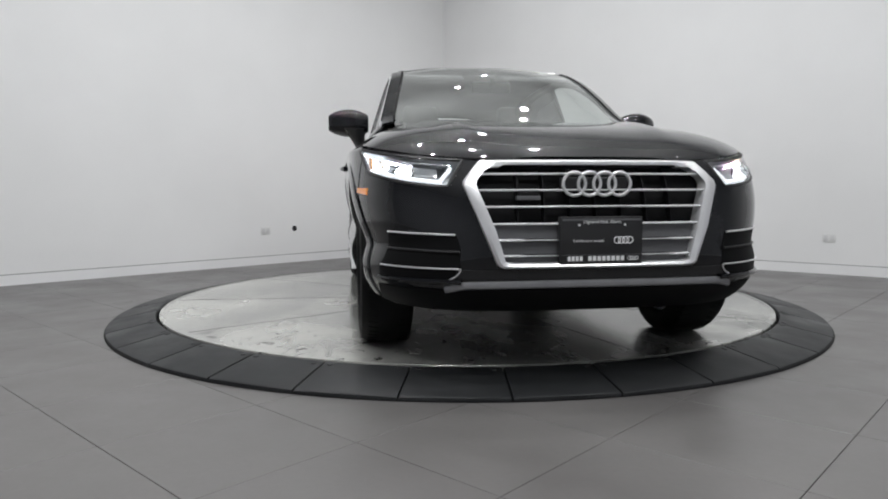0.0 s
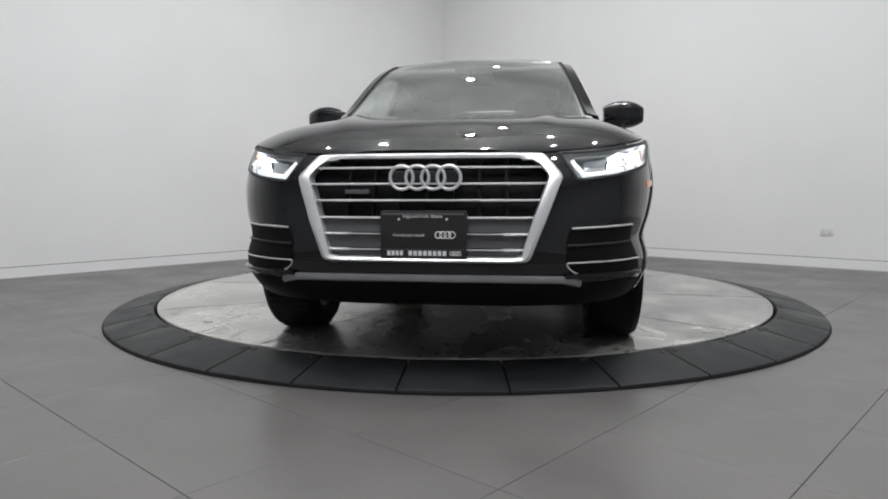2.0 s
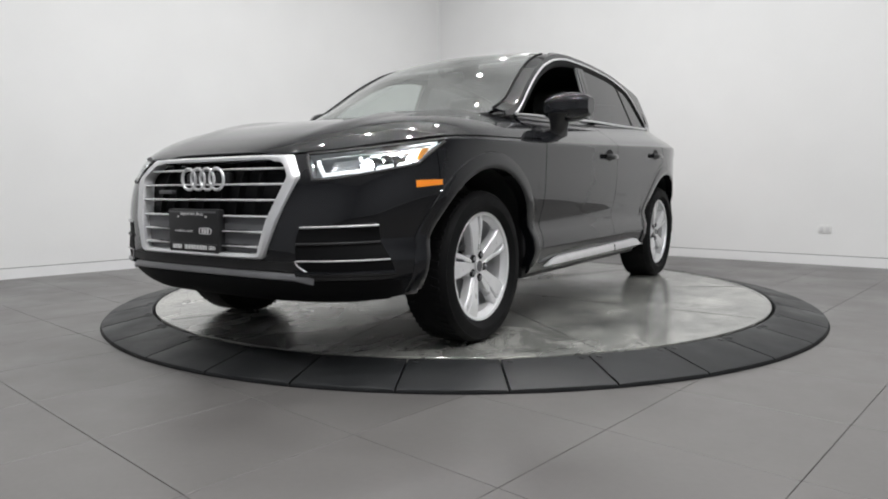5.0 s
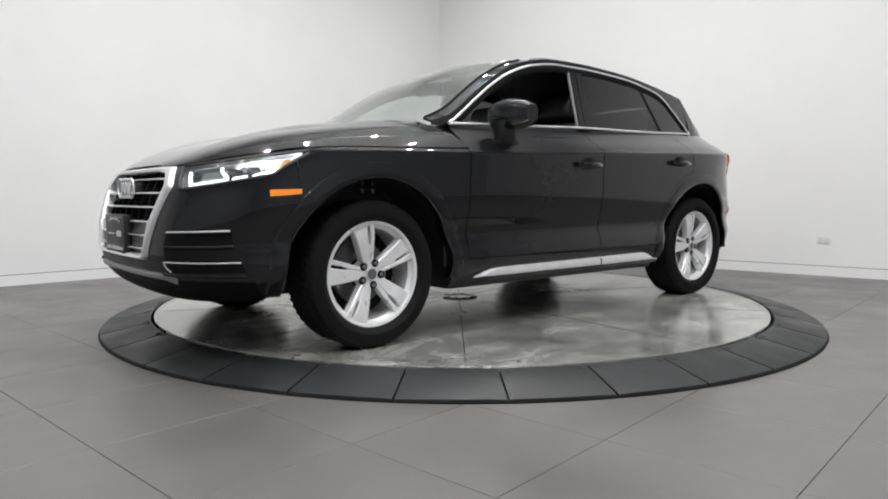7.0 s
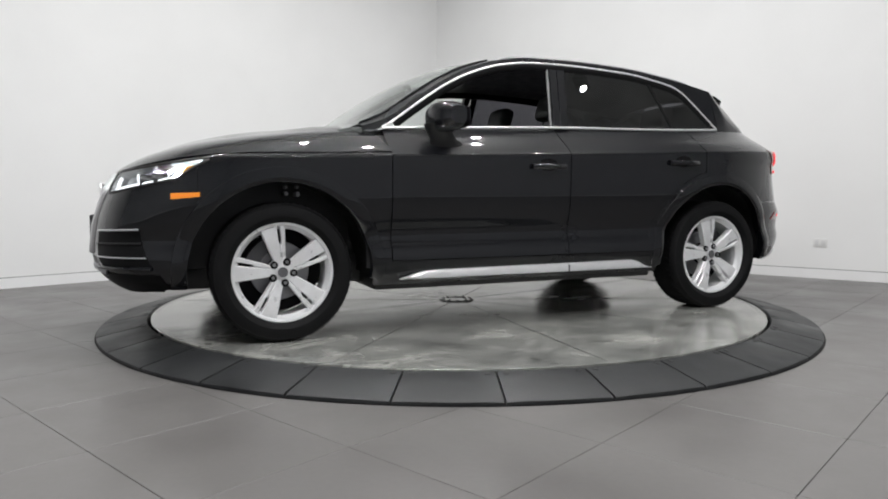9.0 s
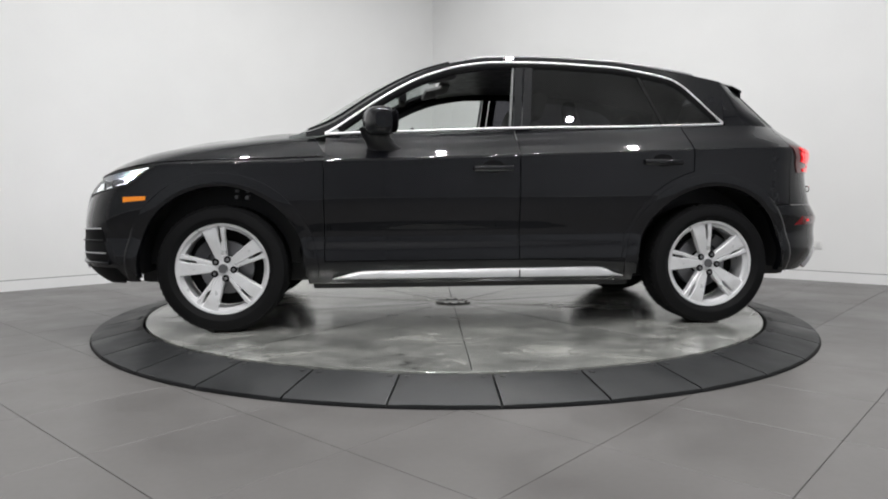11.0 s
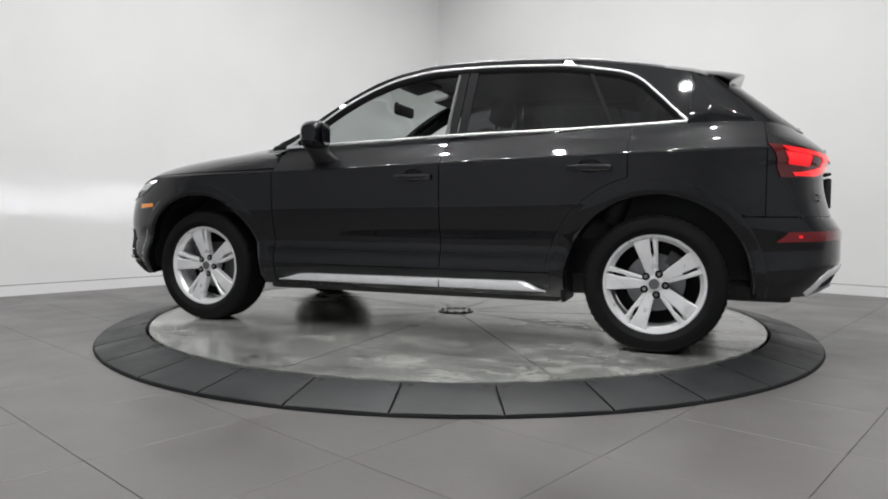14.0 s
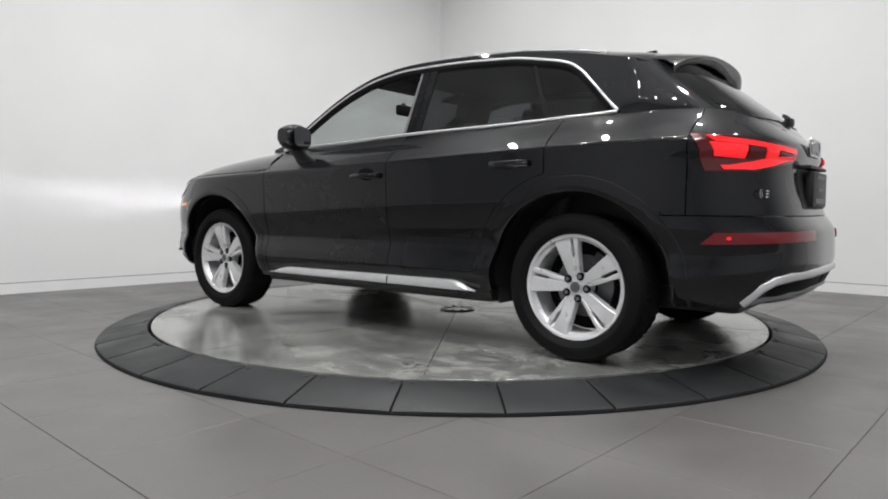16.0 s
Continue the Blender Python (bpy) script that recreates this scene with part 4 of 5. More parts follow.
    for v in spread(0.44, 0.862, 14):
        w = grille_half(v) - 0.01
        cols.append([on_nose(w * k / 20, v, -0.055) for k in range(-20, 21)])
    grille = sheet("grille", cols, M_RECESS, car, "black grille with silver bars in a bright frame", 0.01)
    edge = [(0.45, 0.39), (0.462, 0.405), (0.60, 0.459), (0.75, 0.516), (0.766, 0.521), (0.782, 0.517), (0.82, 0.485), (0.852, 0.456), (0.860, 0.444)]
    loop = [(y, z) for z, y in edge] + [(y, 0.861) for y in spread(0.43, -0.43, 24)] + [(-y, z) for z, y in reversed(edge)] + [(y, 0.447) for y in spread(-0.375, 0.375, 24)]
    ring_cols = []
    cz = 0.66
    for y, z in loop + loop[:1]:
        side_w = min(max((abs(y) - 0.36) / 0.05, 0), 1)
        wid = 0.016 + 0.031 * side_w
        nx, nz = (math.copysign(1, y) * side_w, 0) if 0.47 < z < 0.84 else (math.copysign(0.7, y) * side_w, math.copysign(1.0, z - cz) * (1 - 0.5 * side_w))
        def q(d, off):
            yy, zz = y - nx * d, z - nz * d
            return on_nose(yy, zz, off)
        ring_cols.append([q(-0.004, -0.004), q(0.0, 0.014), q(wid * 0.35, 0.020), q(wid, 0.012), q(wid + 0.006, -0.045)])
    sheet("grille_frame", ring_cols, M_SATIN, grille, "satin silver grille frame", 0, 40)
    for i, z in enumerate((0.808, 0.744, 0.680, 0.614, 0.552, 0.492)):
        w = grille_half(z) - 0.03
        bar = []
        for k in range(-24, 25):
            y = w * k / 24
            big = 0.0042 if i < 4 else (0.0046 if abs(y) > 0.29 else 0.0022)
            bar.append([on_nose(y, z - big, -0.024), on_nose(y, z - big, -0.006), on_nose(y, z, 0.0), on_nose(y, z + big, -0.006), on_nose(y, z + big, -0.024)])
        sheet("grille_bar", bar, M_SATIN, grille, "slim silver grille bar", 0, 30)
    for k in (-3, -2, -1, 0, 1, 2, 3):
        col = []
        for z in spread(0.62, 0.835, 8):
            y = k * 0.105 * (1 + 0.12 * (0.62 - z))
            col.append([on_nose(y - 0.007, z, -0.05), on_nose(y - 0.004, z, -0.022), on_nose(y + 0.004, z, -0.022), on_nose(y + 0.007, z, -0.05)])
        sheet("grille_slat", col, M_RECESS, grille, "", 0, 30)
    for z0, z1 in ((0.46, 0.486), (0.498, 0.546), (0.558, 0.608)):
        cols = [[on_nose((grille_half(z) - 0.03) * k / 20, z, -0.022) for k in range(-20, 21)] for z in (z0, (z0 + z1) / 2, z1)]
        sheet("grille_blank", cols, M_GREY, grille, "grey closed grille panel", 0.008)
    bm = bmesh.new()
    box(bm, front_x(0, 0.77) - 0.05, front_x(0, 0.77) - 0.005, -0.135, 0.135, 0.745, 0.795, 0.01)
    P("badge_base", bm, M_BLACK, grille)
    rings(car, front_x(0, 0.768) + 0.012, 0.768, 0.045, 0.0615, 0.0065, M_SATIN, "badge_ring")
    bm = bmesh.new()
    box(bm, front_x(0.3, 0.715) - 0.03, front_x(0.3, 0.715) - 0.004, -0.32, -0.225, 0.706, 0.722, 0.003)
    P("grille_badge", bm, M_GREY, grille)
    # ---- dealer plate
    bm = bmesh.new()
    box(bm, 2.300, 2.338, -0.166, 0.166, 0.456, 0.642, 0.008)
    plate_f = P("front_plate", bm, M_BLACK, car, "black dealer plate with white print")
    bm = bmesh.new()
    for a, b in (((-0.158, 0.158), (0.626, 0.634)), ((-0.158, 0.158), (0.494, 0.496))):
        box(bm, 2.338, 2.3395, a[0], a[1], b[0], b[1])
    P("plate_rim", bm, M_GREY, plate_f)

    def words(text, y, z, size, parent, mat):
        cu = bpy.data.curves.new("words", "FONT")
        cu.body, cu.size, cu.align_x, cu.extrude = text, size, "CENTER", 0.0004
        ob = bpy.data.objects.new("words", cu)
        scene.collection.objects.link(ob)
        me = bpy.data.meshes.new_from_object(ob.evaluated_get(bpy.context.evaluated_depsgraph_get()))
        bpy.data.objects.remove(ob)
        me.materials.clear()
        w = finish("lettering", me, mat, parent)
        w.matrix_basis = pose(2.3405, y, z, 90, 0, 90)
    words("Highland Park, Illinois", 0.0, 0.616, 0.0175, plate_f, M_WHITE)
    words("Certified pre-owned", -0.055, 0.545, 0.0145, plate_f, M_WHITE)
    for y0, y1, n in ((-0.137, -0.073, 4), (-0.055, 0.095, 8)):
        for k in range(n):
            step = (y1 - y0) / n
            bm = bmesh.new()
            box(bm, 2.338, 2.3405, y0 + step * k, y0 + step * (k + 0.72), 0.472, 0.490)
            P("print_bar", bm, M_WHITE, plate_f)
    for y in (-0.092, 0.092):
        bm = bmesh.new()
        box(bm, 2.338, 2.3405, y - 0.004, y + 0.004, 0.606, 0.614)
        P("print_bar", bm, M_WHITE, plate_f)
    rings(plate_f, 2.3405, 0.551, 0.0125, 0.017, 0.002, M_WHITE, "print_ring")
    rings(plate_f, 2.3405, 0.481, 0.007, 0.0095, 0.0012, M_WHITE, "print_ring")
    for o in plate_f.children:
        if o.name.startswith("print_ring"):
            o.location = (0, 0.086 if o.data.vertices[0].co.z > 0.52 else 0.125, 0)
    # ---- lower nose
    for s in (1, -1):
        cols = []
        def intake(f, v, off):
            d = (25.5 + 33 * f) + v * ((28 + 26 * f) - (25.5 + 33 * f))
            return outl(s * d, 0.393 + v * (0.180 + 0.010 * f), off=off)
        fog = sheet("side_intake", [[intake(f, v, 0.003) for v in spread(0, 1, 10)] for f in spread(0, 1, 26)], M_RECESS, car, "black side air intake with bright strips", 0.006)
        for v, mat, r in ((1.0, M_SATIN, 0.0044), (0.64, M_BLACK, 0.005), (0.28, M_SATIN, 0.0036), (0.0, M_PAINT, 0.011)):
            bm = bmesh.new()
            tube(bm, [intake(f, v, 0.007) for f in spread(0.01, 0.99, 24)], r, 8)
            P("intake_strip" if mat is M_SATIN else "intake_slat", bm, mat, fog, "bright silver strip" if mat is M_SATIN else "")
        bm = bmesh.new()
        tube(bm, [intake(0.16 * (1 - v / 0.28) ** 2, v, 0.006) for v in spread(0, 0.28, 6)], 0.0034, 6)
        P("intake_strip", bm, M_SATIN, fog, "bright silver strip")
        # amber side marker
        cols = [[(x, s * (side_y(x, z) + 0.004), z) for z in spread(0.727 + 0.012 * (1.93 - x) / 0.14, 0.756 + 0.004 * (1.93 - x) / 0.14, 4)] for x in spread(1.93, 1.80, 10)]
        sheet("side_marker", cols, M_AMBER, car, "amber side marker lamp", 0.006)
        # ---- headlight
        ds = spread(LAMP_IN, LAMP_OUT, 40)
        def face(off, shrink=0.0):
            cs = []
            for d in ds:
                lo, hi = lamp_low(d) + shrink, lamp_top(d) - shrink
                f = (d - LAMP_IN) / (LAMP_OUT - LAMP_IN)
                cs.append([outl(s * (d + 5 * (1 - v) * (1 - f) ** 3 - 6 * (1 - v) * f ** 3), lo + v * (hi - lo), off=off) for v in spread(0, 1, 9)])
            return cs
        lamp = sheet("headlight", face(-0.075), M_HOUSING, car, "lit clear headlight", 0.005)
        rim = face(-0.002)
        wall_cols = [[p, p + (q2 - p)] for p, q2 in zip([c[0] for c in rim] + [c for c in rim[-1]] + [c[-1] for c in reversed(rim)] + [c for c in reversed(rim[0])],
                                                       [c[0] for c in face(-0.08)] + [c for c in face(-0.08)[-1]] + [c[-1] for c in reversed(face(-0.08))] + [c for c in reversed(face(-0.08)[0])])]
        sheet("bowl", wall_cols, M_HOUSING, lamp, "", 0)
        bm = bmesh.new()
        edge_pts = [c[0] for c in rim] + [c for c in rim[-1]][1:] + [c[-1] for c in reversed(rim)][1:] + [c for c in reversed(rim[0])][1:-1]
        tube(bm, edge_pts, 0.0075, 6, True)
        P("bezel", bm, M_BLACK, lamp)
        lens = sheet("lens", face(0.0, 0.002), M_LENS, lamp, "clear lens", 0)
        lens.visible_shadow = False

        def guide(points, r, mat=M_DRL, name="light_guide"):
            bm = bmesh.new()
            tube(bm, points, r, 8)
            P(name, bm, mat, lamp, "white daytime light strip" if mat is M_DRL else "")
        guide([outl(s * d, lamp_low(d) + 0.019, off=-0.02) for d in spread(31, 60, 20)], 0.0105)
        guide([outl(s * d, lamp_low(d) + 0.019 + f * (lamp_top(d) - lamp_low(d) - 0.04), off=-0.02) for d, f in ((31.5, 0.0), (29.8, 0.35), (28.2, 0.7), (27.4, 0.95))], 0.0085)
        guide([outl(s * d, lamp_top(d) - 0.014, off=-0.022) for d in spread(28, 64, 20)], 0.004, M_HOUSING, "upper_edge")
        guide([outl(s * d, lamp_low(d) + 0.022 + f * (lamp_top(d) - lamp_low(d) - 0.045), off=-0.022) for d, f in ((47, 0.0), (44.5, 0.35), (42, 0.7), (41, 0.95))], 0.0085)
        for d0, d1 in ((32, 41), (48, 58)):
            cols = [[outl(s * d, lamp_low(d) + 0.034 + v * (lamp_top(d) - lamp_low(d) - 0.058), off=-0.045 + 0.02 * abs(v - 0.5)) for v in spread(0, 1, 5)] for d in spread(d0, d1, 8)]
            sheet("reflector", cols, M_REFLECT if d0 > 45 else M_HOUSING, lamp, "", 0.004)
        c = outl(s * 53.0, 0.884, off=-0.055)
        bm = bmesh.new()
        box(bm, -0.003, 0.0, -0.028, 0.028, -0.003, 0.003)
        ob = P("low_beam", bm, M_SLIT, lamp, "bright low-beam source")
        ob.matrix_basis = Matrix.Translation(c) @ pose(0, 0, 0, 0, 2, 0)
        for z in (-0.0055, 0.0055):
            bm = bmesh.new()
            box(bm, -0.01, 0.06, -0.032, 0.032, z - 0.001, z + 0.001)
            ob = P("beam_shield", bm, M_BLACK, lamp)
            ob.matrix_basis = Matrix.Translation(c) @ pose(0, 0, 0, 0, 2, 0)
        for d, r in ((55.0, 0.037), (47.5, 0.034)):
            c = outl(s * d, 0.836, off=-0.064)
            bm = bmesh.new()
            lathe(bm, [(0.0, 0.012), (r * 0.5, 0.010), (r * 0.85, 0.005), (r, 0.0)], 24)
            ob = P("projector", bm, M_BEAM, lamp, "glowing projector lens")
            ob.matrix_basis = Matrix.Translation(c) @ pose(0, 0, 0, 0, 0, -90 + s * 4)
            bm = bmesh.new()
            lathe(bm, [(r + 0.001, -0.005), (r + 0.001, 0.06), (r + 0.004, 0.06), (r + 0.004, -0.005)], 24, close=True)
            ob = P("shroud", bm, M_BLACK, lamp)
            ob.matrix_basis = Matrix.Translation(c) @ pose(0, 0, 0, 0, 0, -90 + s * 4)
        cols = [[outl(s * d, lamp_low(d) + 0.03 + v * (lamp_top(d) - lamp_low(d) - 0.055), off=-0.02) for v in spread(0, 1, 4)] for d in spread(61.5, 63.8, 4)]
        sheet("indicator", cols, M_CORNER, lamp, "amber corner reflector", 0.004)
    cols = [[outl(d, z, off=0.004) for z in spread(0.262 + 0.03 * (abs(d) / 60) ** 4, 0.362, 6)] for d in spread(-60, 60, 56)]
    sheet("front_valance", cols, M_RECESS, car, "black lower bumper", 0.006)
    cols = [[outl(d, z, off=0.004) for z in spread(0.404, 0.438, 4)] for d in spread(-27, 27, 40)]
    sheet("lower_intake", cols, M_BLACK, car, "black lower air intake", 0.006)
    bm = bmesh.new()
    tube(bm, [outl(d, 0.384 - 0.006 * (abs(d) / 27) ** 2 - 0.014 * max(0, (abs(d) - 25) / 6), off=0.004) for d in spread(-31, 31, 44)], 0.0155, 8, flat=0.6)
    P("front_skid_trim", bm, M_SKID, car, "satin grey lower bumper trim")

    # ---- roof rails, scuttle, wipers
    for s in (1, -1):
        bm = bmesh.new()
        pts = []
        for x in spread(0.02, -1.42, 30):
            f = min((0.02 - x) / 0.12, (x + 1.42) / 0.14, 1)
            y = cabin_y(x, CANT(x)) - 0.055
            pts.append((x, s * y, top_z(x, y) + 0.004 * math.sqrt(max(f, 0))))
        tube(bm, pts, 0.0075, 8, flat=0.9)
        P("roof_rail", bm, M_SKID, car, "satin aluminium roof rail")
        bm = bmesh.new()
        tube(bm, [(1.085, s * 0.08 + 0.12, 1.108), (1.06, s * 0.3 + 0.05, 1.105), (1.0, s * 0.33 + 0.22, 1.1)], 0.008, 6)
        P("wiper", bm, M_BLACK, car)
    cols = [[(x, y, hood_z(0.98, y) - 0.035) for y in spread(-0.72, 0.72, 16)] for x in spread(0.78, 1.10, 5)]
    sheet("scuttle", cols, M_BLACK, car, "black scuttle panel under the wipers", 0.01)
    bm = bmesh.new()
    box(bm, -0.01, 0.01, -0.06, 0.06, 0, 0.03)
    sticker = P("sticker", bm, M_WHITE, car, "small white windscreen sticker")
    sticker.matrix_basis = Matrix.Translation((0.185, 0.44, top_z(0.185, 0.44) - 0.012)) @ pose(0, 0, 0, 0, -62, 0) @ Matrix.Diagonal((0.15, 1, 1, 1))
    # ---- underside
    bm = bmesh.new()
    box(bm, -2.08, 1.95, -0.56, 0.56, 0.25, 0.42, 0.03)
    box(bm, -0.92, 0.92, -0.84, 0.84, 0.232, 0.40, 0.02)
    P("underbody", bm, M_BLACK, car)
    bm = bmesh.new()
    box(bm, 1.0, 2.02, -0.62, 0.62, 0.36, 0.83, 0.03)
    P("engine_bay", bm, M_BLACK, car)
    bm = bmesh.new()
    box(bm, -2.1, -0.9, -0.6, 0.6, 0.36, 0.86, 0.03)
    P("boot_floor", bm, M_BLACK, car)
    for s in (1, -1):
        # inner skins behind the panel joints
        cols = []
        for x in spread(0.97, -1.88, 50):
            lo = 0.36
            if abs(x + WHEEL_X) < 0.53:
                lo = HUB_Z + math.sqrt(0.53 ** 2 - (x + WHEEL_X) ** 2)
            elif x < -1.88:
                lo = 0.7
            cols.append([(x, s * (side_y(x, z) - 0.05), z) for z in spread(min(max(lo, 0.36), 1.0), 1.085 - 0.01 * x, 8)])
        sheet("door_card", cols, M_CABIN, car, "", 0.01)
        for cx in (-0.93,):
            bm = bmesh.new()
            box(bm, cx - 0.012, cx + 0.012, 0.5 if s > 0 else -0.79, 0.79 if s > 0 else -0.5, 0.225, 0.37, 0.01)
            P("mud_guard", bm, M_BLACK, car)
    # ---- cabin
    rows_d = []
    for y in spread(-0.71, 0.71, 24):
        hump = 0.03 * math.exp(-((y - 0.37) / 0.16) ** 2)
        rows_d.append([(0.98, y, 1.085), (0.80, y, 1.115 + hump), (0.62, y, 1.10 + hump), (0.56, y, 1.05), (0.60, y, 0.82), (0.70, y, 0.62)])
    sheet("dashboard", rows_d, M_CABIN, car, "black dashboard", 0.02)
    bm = bmesh.new()
    box(bm, 0.575, 0.59, -0.12, 0.12, 1.05, 1.15, 0.004)
    P("display", bm, M_BLACK, car)
    bm = bmesh.new()
    tilt = pose(0.40, 0.37, 1.02, 0, -24, 0)
    tube(bm, [tilt @ Vector((0, 0.178 * math.cos(a), 0.178 * math.sin(a))) for a in spread(0, 2 * math.pi, 37)[:-1]], 0.0145, 8, True, up=(1, 0, 0))
    P("steering_wheel", bm, M_CABIN, car)
    bm = bmesh.new()
    for a in (0, math.pi, -math.pi / 2):
        tube(bm, [tilt @ Vector((0.02, 0, 0)), tilt @ Vector((0, 0.172 * math.cos(a), 0.172 * math.sin(a)))], 0.016, 6)
    tube(bm, [tilt @ Vector((0.02, 0, 0)), (0.62, 0.37, 0.9)], 0.05, 10)
    P("steering_column", bm, M_CABIN, car)

    def seat(x, y, wide, name, back=0.60):
        bm = bmesh.new()
        box(bm, x - 0.05, x + 0.47, y - wide, y + wide, 0.56, 0.70, 0.05, 3)
        base = P(name, bm, M_CABIN, car, "black leather seat")
        bm = bmesh.new()
        box(bm, -0.065, 0.065, -wide, wide, 0.0, back, 0.05, 3)
        ob = P("backrest", bm, M_CABIN, base)
        ob.matrix_basis = Matrix.Translation((x - 0.03, y, 0.64)) @ pose(0, 0, 0, 0, -19, 0)
        for hy in ((0,) if wide < 0.4 else (-0.36, 0.36)):
            bm = bmesh.new()
            box(bm, -0.05, 0.05, -0.135, 0.135, back + 0.035, back + 0.20, 0.045, 3)
            ob = P("headrest", bm, M_CABIN, base)
            ob.matrix_basis = Matrix.Translation((x - 0.03, y + hy, 0.64)) @ pose(0, 0, 0, 0, -17, 0)
            bm = bmesh.new()
            for dy in (-0.05, 0.05):
                tube(bm, [(0, dy, back - 0.03), (0, dy, back + 0.06)], 0.007, 6)
            ob = P("headrest_post", bm, M_CHROME, base)
            ob.matrix_basis = Matrix.Translation((x - 0.03, y + hy, 0.64)) @ pose(0, 0, 0, 0, -17, 0)
    seat(-0.22, 0.37, 0.255, "driver_seat")
    seat(-0.22, -0.37, 0.255, "passenger_seat")
    seat(-1.12, 0.0, 0.64, "rear_seat", 0.56)
    cols = []
    for x in spread(0.10, -1.70, 22):
        yc = cabin_y(x, CANT(x)) - 0.05
        cols.append([(x, yc * k / 8, top_z(x, yc * k / 8) - 0.045) for k in range(-8, 9)])
    sheet("headliner", cols, M_CABIN, car, "dark roof lining", 0.006)
    bm = bmesh.new()
    prism(bm, [(1.30, 0.0), (1.46, 0.0), (1.455, 0.055), (1.40, 0.045)], -0.012, 0.012, lambda a, b2, h: (-a, h, top_z(-a, 0) + b2))
    P("antenna_fin", bm, M_PAINT, car)
    bm = bmesh.new()
    box(bm, 0.35, 0.40, -0.13, 0.13, 1.39, 1.465, 0.02)
    tube(bm, [(0.40, 0, 1.44), (0.44, 0, 1.485)], 0.018, 8)
    P("interior_mirror", bm, M_RECESS, car, "black interior mirror")
    for s in (1, -1):
        bm = bmesh.new()
        box(bm, -0.09, 0.09, -0.21, 0.21, -0.012, 0.012, 0.01)
        visor = P("sun_visor", bm, M_LINER, car, "folded grey sun visor")
        visor.matrix_basis = Matrix.Translation((0.12, s * 0.36, top_z(0.12, 0.36) - 0.058)) @ pose(0, 0, 0, 0, 13, 0)

    # strut ends that show in the front wheel openings
    for s in (1, -1):
        for x, z, r in ((1.36, 0.755, 0.012), (1.30, 0.752, 0.014), (1.36, 0.79, 0.008), (1.30, 0.79, 0.008)):
            bm = bmesh.new()
            lathe(bm, [(0.0, 0.01), (r * 0.8, 0.01), (r, 0.006), (r, -0.05)], 10)
            ob = P("strut_bolt", bm, M_DISCMETAL, car)
            ob.matrix_basis = Matrix.Translation((x, s * 0.70, z)) @ pose(0, 0, 0, 0, 0, 0 if s > 0 else 180)
    # ---- wheels
    def wheel(x, s):
        bm = bmesh.new()
        y0 = 0.0
        lathe(bm, [(0.235, -0.20), (0.246, -0.195), (0.246, -0.185), (0.225, -0.17), (0.222, -0.03), (0.238, -0.012), (0.240, 0.0), (0.252, 0.004), (0.257, 0.0), (0.256, -0.012),
                   (0.243, -0.02), (0.23, -0.17)], 72)
        rim = part("wheel", bm, M_ALLOY, car, "silver five-spoke alloy wheel")
        bm = bmesh.new()
        lathe(bm, [(0.246, -0.206), (0.262, -0.216), (0.305, -0.223), (0.338, -0.213), (0.3545, -0.195), (0.3555, -0.10), (0.3545, -0.015), (0.347, 0.006), (0.337, 0.018), (0.334, 0.017), (0.305, 0.026),
                   (0.285, 0.025), (0.282, 0.0225), (0.264, 0.012), (0.254, -0.002), (0.250, -0.012)], 96)
        part("tyre", bm, M_TYRE, rim, "black rubber tyre")
        bm = bmesh.new()
        for k in range(60):
            a = 2 * math.pi * k / 60
            c, n = math.cos(a), math.sin(a)
            for y1, y2, da in ((-0.012, -0.055, 0.03), (-0.155, -0.20, -0.03)):
                pts = []
                for rr in (0.350, 0.3575):
                    for yy, aa in ((y1, a), (y2, a + da), (y2, a + da + 0.045), (y1, a + 0.045)):
                        pts.append(bm.verts.new((rr * math.cos(aa), yy, rr * math.sin(aa))))
                for f in ((4, 5, 6, 7), (0, 1, 5, 4), (1, 2, 6, 5), (2, 3, 7, 6), (3, 0, 4, 7)):
                    bm.faces.new([pts[i] for i in f])
        bmesh.ops.recalc_face_normals(bm, faces=bm.faces)
        tagged(part("tread", bm, M_TYRE, rim), kind="stuff")
        bm = bmesh.new()
        lathe(bm, [(0.0, -0.028), (0.046, -0.026), (0.062, -0.031), (0.070, -0.045), (0.070, -0.09), (0.0, -0.09)], 40)
        part("hub", bm, M_ALLOY, rim)
        bm = bmesh.new()
        lathe(bm, [(0.0, -0.016), (0.025, -0.017), (0.030, -0.021), (0.031, -0.03)], 28)
        cap = part("centre_cap", bm, M_GREY, rim, "dark grey hub cap")
        bm = bmesh.new()
        lathe(bm, [(0.026, -0.0165), (0.031, -0.0165), (0.0325, -0.02), (0.0325, -0.03)], 28)
        part("cap_ring", bm, M_SATIN, cap)
        bm = bmesh.new()
        lathe(bm, [(0.07, -0.12), (0.150, -0.12), (0.152, -0.124), (0.152, -0.144), (0.07, -0.144)], 48)
        part("brake_disc", bm, M_DISCMETAL, rim)
        bm = bmesh.new()
        lathe(bm, [(0.0, -0.155), (0.215, -0.155), (0.218, -0.17)], 40)
        part("backing_plate", bm, M_RECESS, rim)
        bm = bmesh.new()
        o = [(0.185 * math.cos(a), 0.185 * math.sin(a)) for a in spread(0.35, 1.15, 9)] + [(0.115 * math.cos(a), 0.115 * math.sin(a)) for a in spread(1.15, 0.35, 7)]
        prism(bm, o, -0.15, -0.085, lambda a, b, h: (a * (1 if x > 0 else -1), h, b))
        part("brake_caliper", bm, M_DARKMETAL, rim)
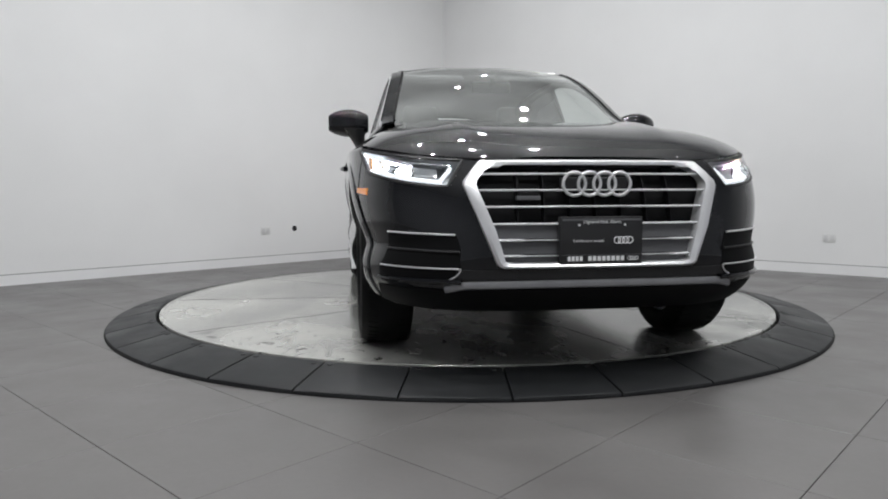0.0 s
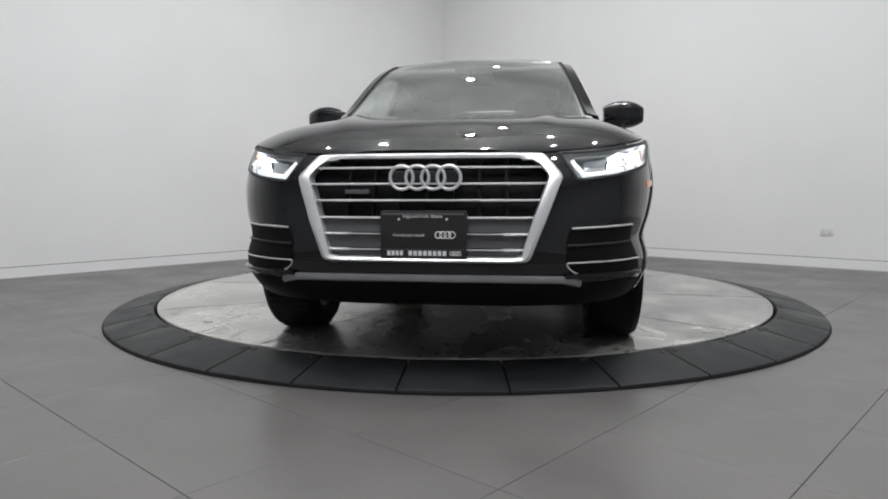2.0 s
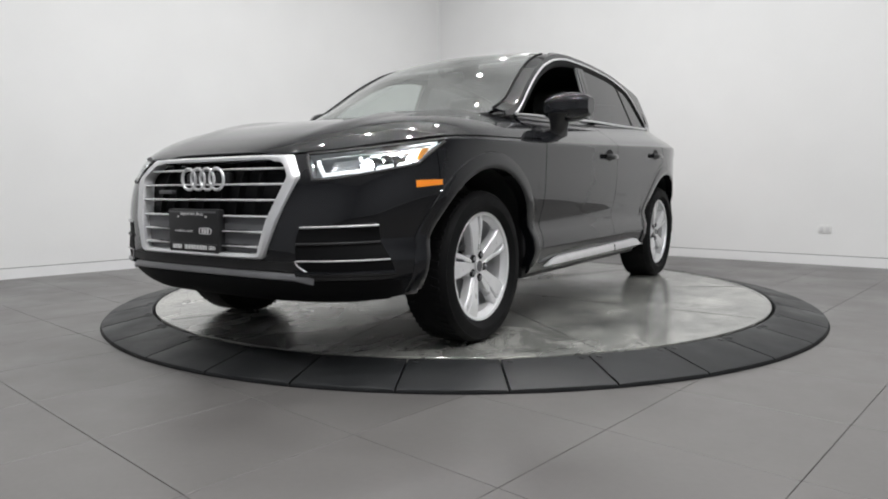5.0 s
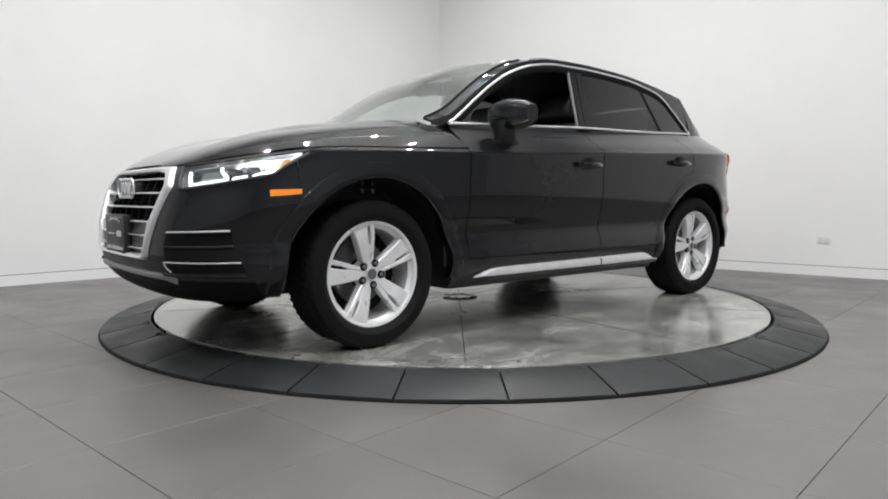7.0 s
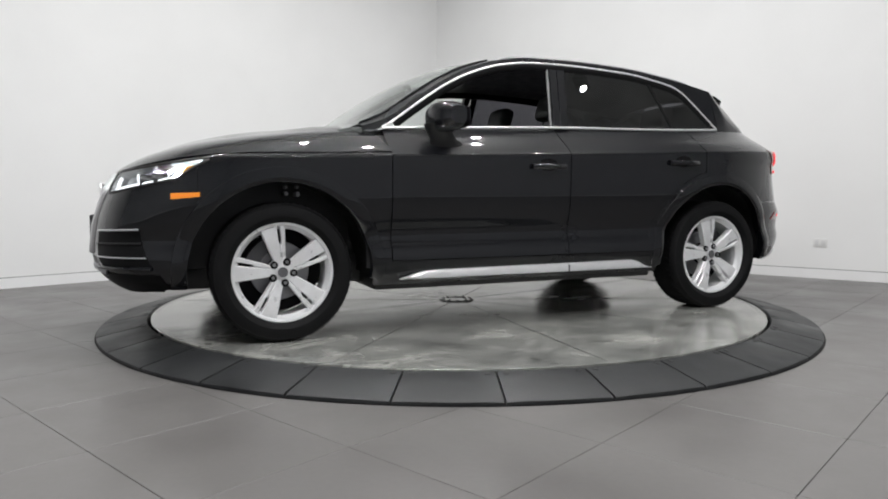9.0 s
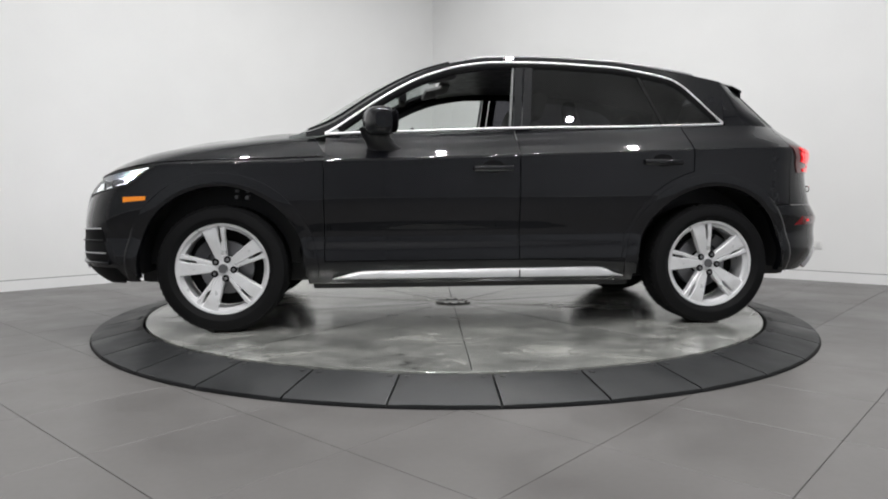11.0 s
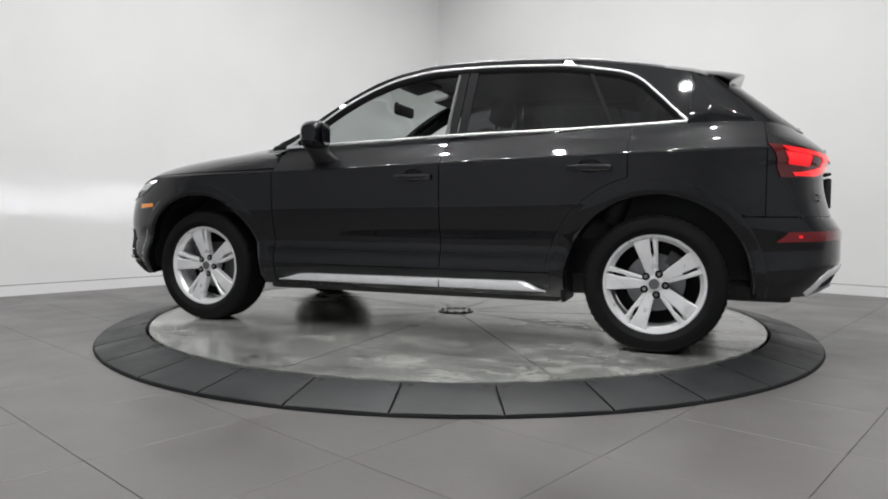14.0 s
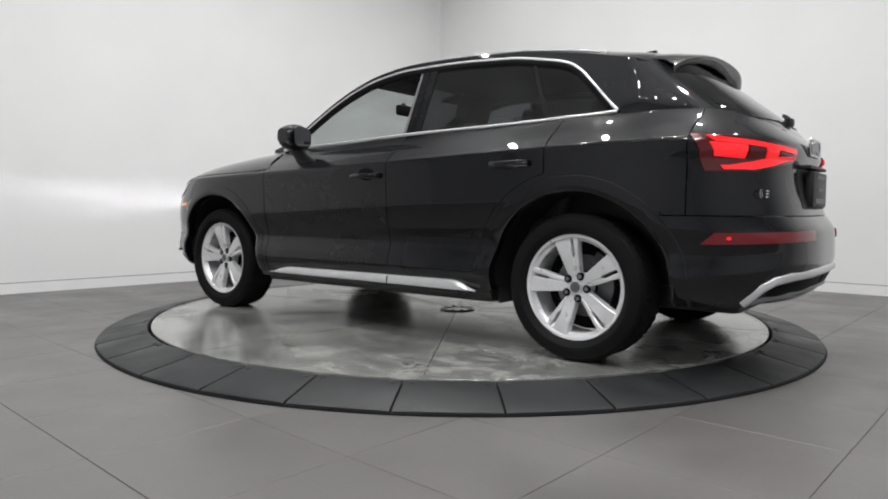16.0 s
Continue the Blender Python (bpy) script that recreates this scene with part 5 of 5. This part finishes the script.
        for k in range(5):
            a0 = radians(102 + 72 * k)
            def at(r, w, h):
                return (-(r * math.cos(a0) + w * math.sin(a0)), h, r * math.sin(a0) - w * math.cos(a0))
            bm = bmesh.new()
            # broad blade and slim blade, with a slot between them that closes at both ends
            def dome(r):
                return -0.026 + 0.020 * min(max((r - 0.05) / 0.13, 0), 1) - 0.004 * max(0, (r - 0.2) / 0.045)
            def blade(lo, hi):
                rs = spread(0.048, 0.243, 12)
                grid = []
                for r in rs:
                    w0, w1 = lo(r), hi(r)
                    grid.append([(r, w0, dome(r) - 0.045), (r, w0, dome(r) - 0.006), (r, w0 + 0.005, dome(r)), (r, w1 - 0.005, dome(r)), (r, w1, dome(r) - 0.006), (r, w1, dome(r) - 0.045)])
                vs = [[bm.verts.new(at(*p)) for p in g] for g in grid]
                for i in range(len(vs) - 1):
                    for j in range(5):
                        bm.faces.new((vs[i][j], vs[i][j + 1], vs[i + 1][j + 1], vs[i + 1][j]))
                bm.faces.new(vs[0])
                bm.faces.new(vs[-1])
            half = lambda r: 0.030 + 0.034 * min(max((r - 0.06) / 0.175, 0), 1)
            slot = lambda r: 0.011 if 0.145 < r < 0.226 else 0.0
            blade(lambda r: -half(r), lambda r: half(r) * 0.42 - slot(r) * 0.5)
            blade(lambda r: half(r) * 0.42 + slot(r) * 0.8, lambda r: half(r))
            bmesh.ops.recalc_face_normals(bm, faces=bm.faces)
            part("spoke", bm, M_ALLOY, rim, sharp=30)
            bm = bmesh.new()
            ab = a0 + radians(36)
            lathe(bm, [(0.0, 0.014), (0.007, 0.014), (0.0095, 0.010), (0.0095, -0.008)], 12)
            ob = part("wheel_bolt", bm, M_DISCMETAL, rim)
            ob.location = (-0.056 * math.cos(ab), -0.027, 0.056 * math.sin(ab))
            # black disc paints the shade of the bolt hole on the alloy
            bm = bmesh.new()
            lathe(bm, [(0.0, 0.0045), (0.0165, 0.0045), (0.0195, 0.002), (0.0195, -0.006)], 16)
            seat = part("bolt_seat", bm, M_RECESS, rim, "dark disc for the shade in the bolt recess")
            seat.location = (-0.056 * math.cos(ab), -0.0255, 0.056 * math.sin(ab))
        rim.matrix_basis = Matrix.Translation((x, s * 0.882, HUB_Z)) @ (pose(0, 0, 0) if s > 0 else pose(0, 0, 0, 0, 0, 180))
        return rim
    for x in (WHEEL_X, -WHEEL_X):
        for s in (1, -1):
            wheel(x, s)
    return car


car = build_car()


# ---------------------------------------------------------------- floor of large tiles
def tiled_floor():
    ground = bmesh.new()
    prism(ground, [(p.x, p.y) for p in (CORNER, END_R, FAR, END_L)], -0.1, -0.003)
    floor = tagged(part("floor", ground, M_GROUT, None), kind="structure")
    turn = radians(49)
    u, v = Vector((math.cos(turn), math.sin(turn), 0)), Vector((math.sin(turn), -math.cos(turn), 0))
    pu, pv = 0.575, 0.588
    bm = bmesh.new()
    box(bm, -pu / 2 + 0.0011, pu / 2 - 0.0011, -pv / 2 + 0.0011, pv / 2 - 0.0011, -0.02, 0.0, 0.0012, 1)
    me = bpy.data.meshes.new("tile")
    bm.to_mesh(me)
    bm.free()
    me.materials.append(M_TILE)
    spots = []
    for i in range(-30, 30):
        for j in range(-30, 30):
            p = u * (-2.885 + pu * (i + 0.5)) + v * (0.96 + pv * (j + 0.5))
            d = p - CORNER
            nl, nr = d.dot(N_L), d.dot(N_R)
            e = FAR - p
            if nl > -0.42 and nr > -0.42 and e.dot(N_L) > -0.42 and e.dot(N_R) > -0.42 and math.hypot(p.x, p.y) > 1.55:
                spots.append(((p - Vector((0, -1.5, 0))).length, p))
    spots.sort(key=lambda a: a[0])
    for _, p in spots[:300]:
        ob = new("tile", me)
        ob.parent = floor
        ob.location = p
        ob.rotation_euler = (0, 0, turn)
    verts, faces = [], []
    for _, p in spots[300:]:
        k = len(verts)
        for a, b in ((-1, -1), (1, -1), (1, 1), (-1, 1)):
            verts.append(p + u * a * (pu / 2 - 0.0011) - v * b * (pv / 2 - 0.0011))
        faces.append((k, k + 1, k + 2, k + 3))
    rest = bpy.data.meshes.new("tiles")
    rest.from_pydata([tuple(a) for a in verts], [], faces)
    tagged(finish("tiles", rest, M_TILE, floor), kind="stuff")


tiled_floor()


def motions():
    rows_car, rows_disc = [], []
    for t, turned in TURN:
        a = -90 - turned
        at = pose(0, 0, 0, 0, 0, a) @ Vector((CAR_OFF[0], CAR_OFF[1], DISC_Z))
        rows_car.append((t, pose(at.x, at.y, at.z, 0, 0, a)))
        rows_disc.append((t, pose(0, 0, 0, 0, 0, a)))
    walk(car, rows_car)
    walk(table, rows_disc)


motions()
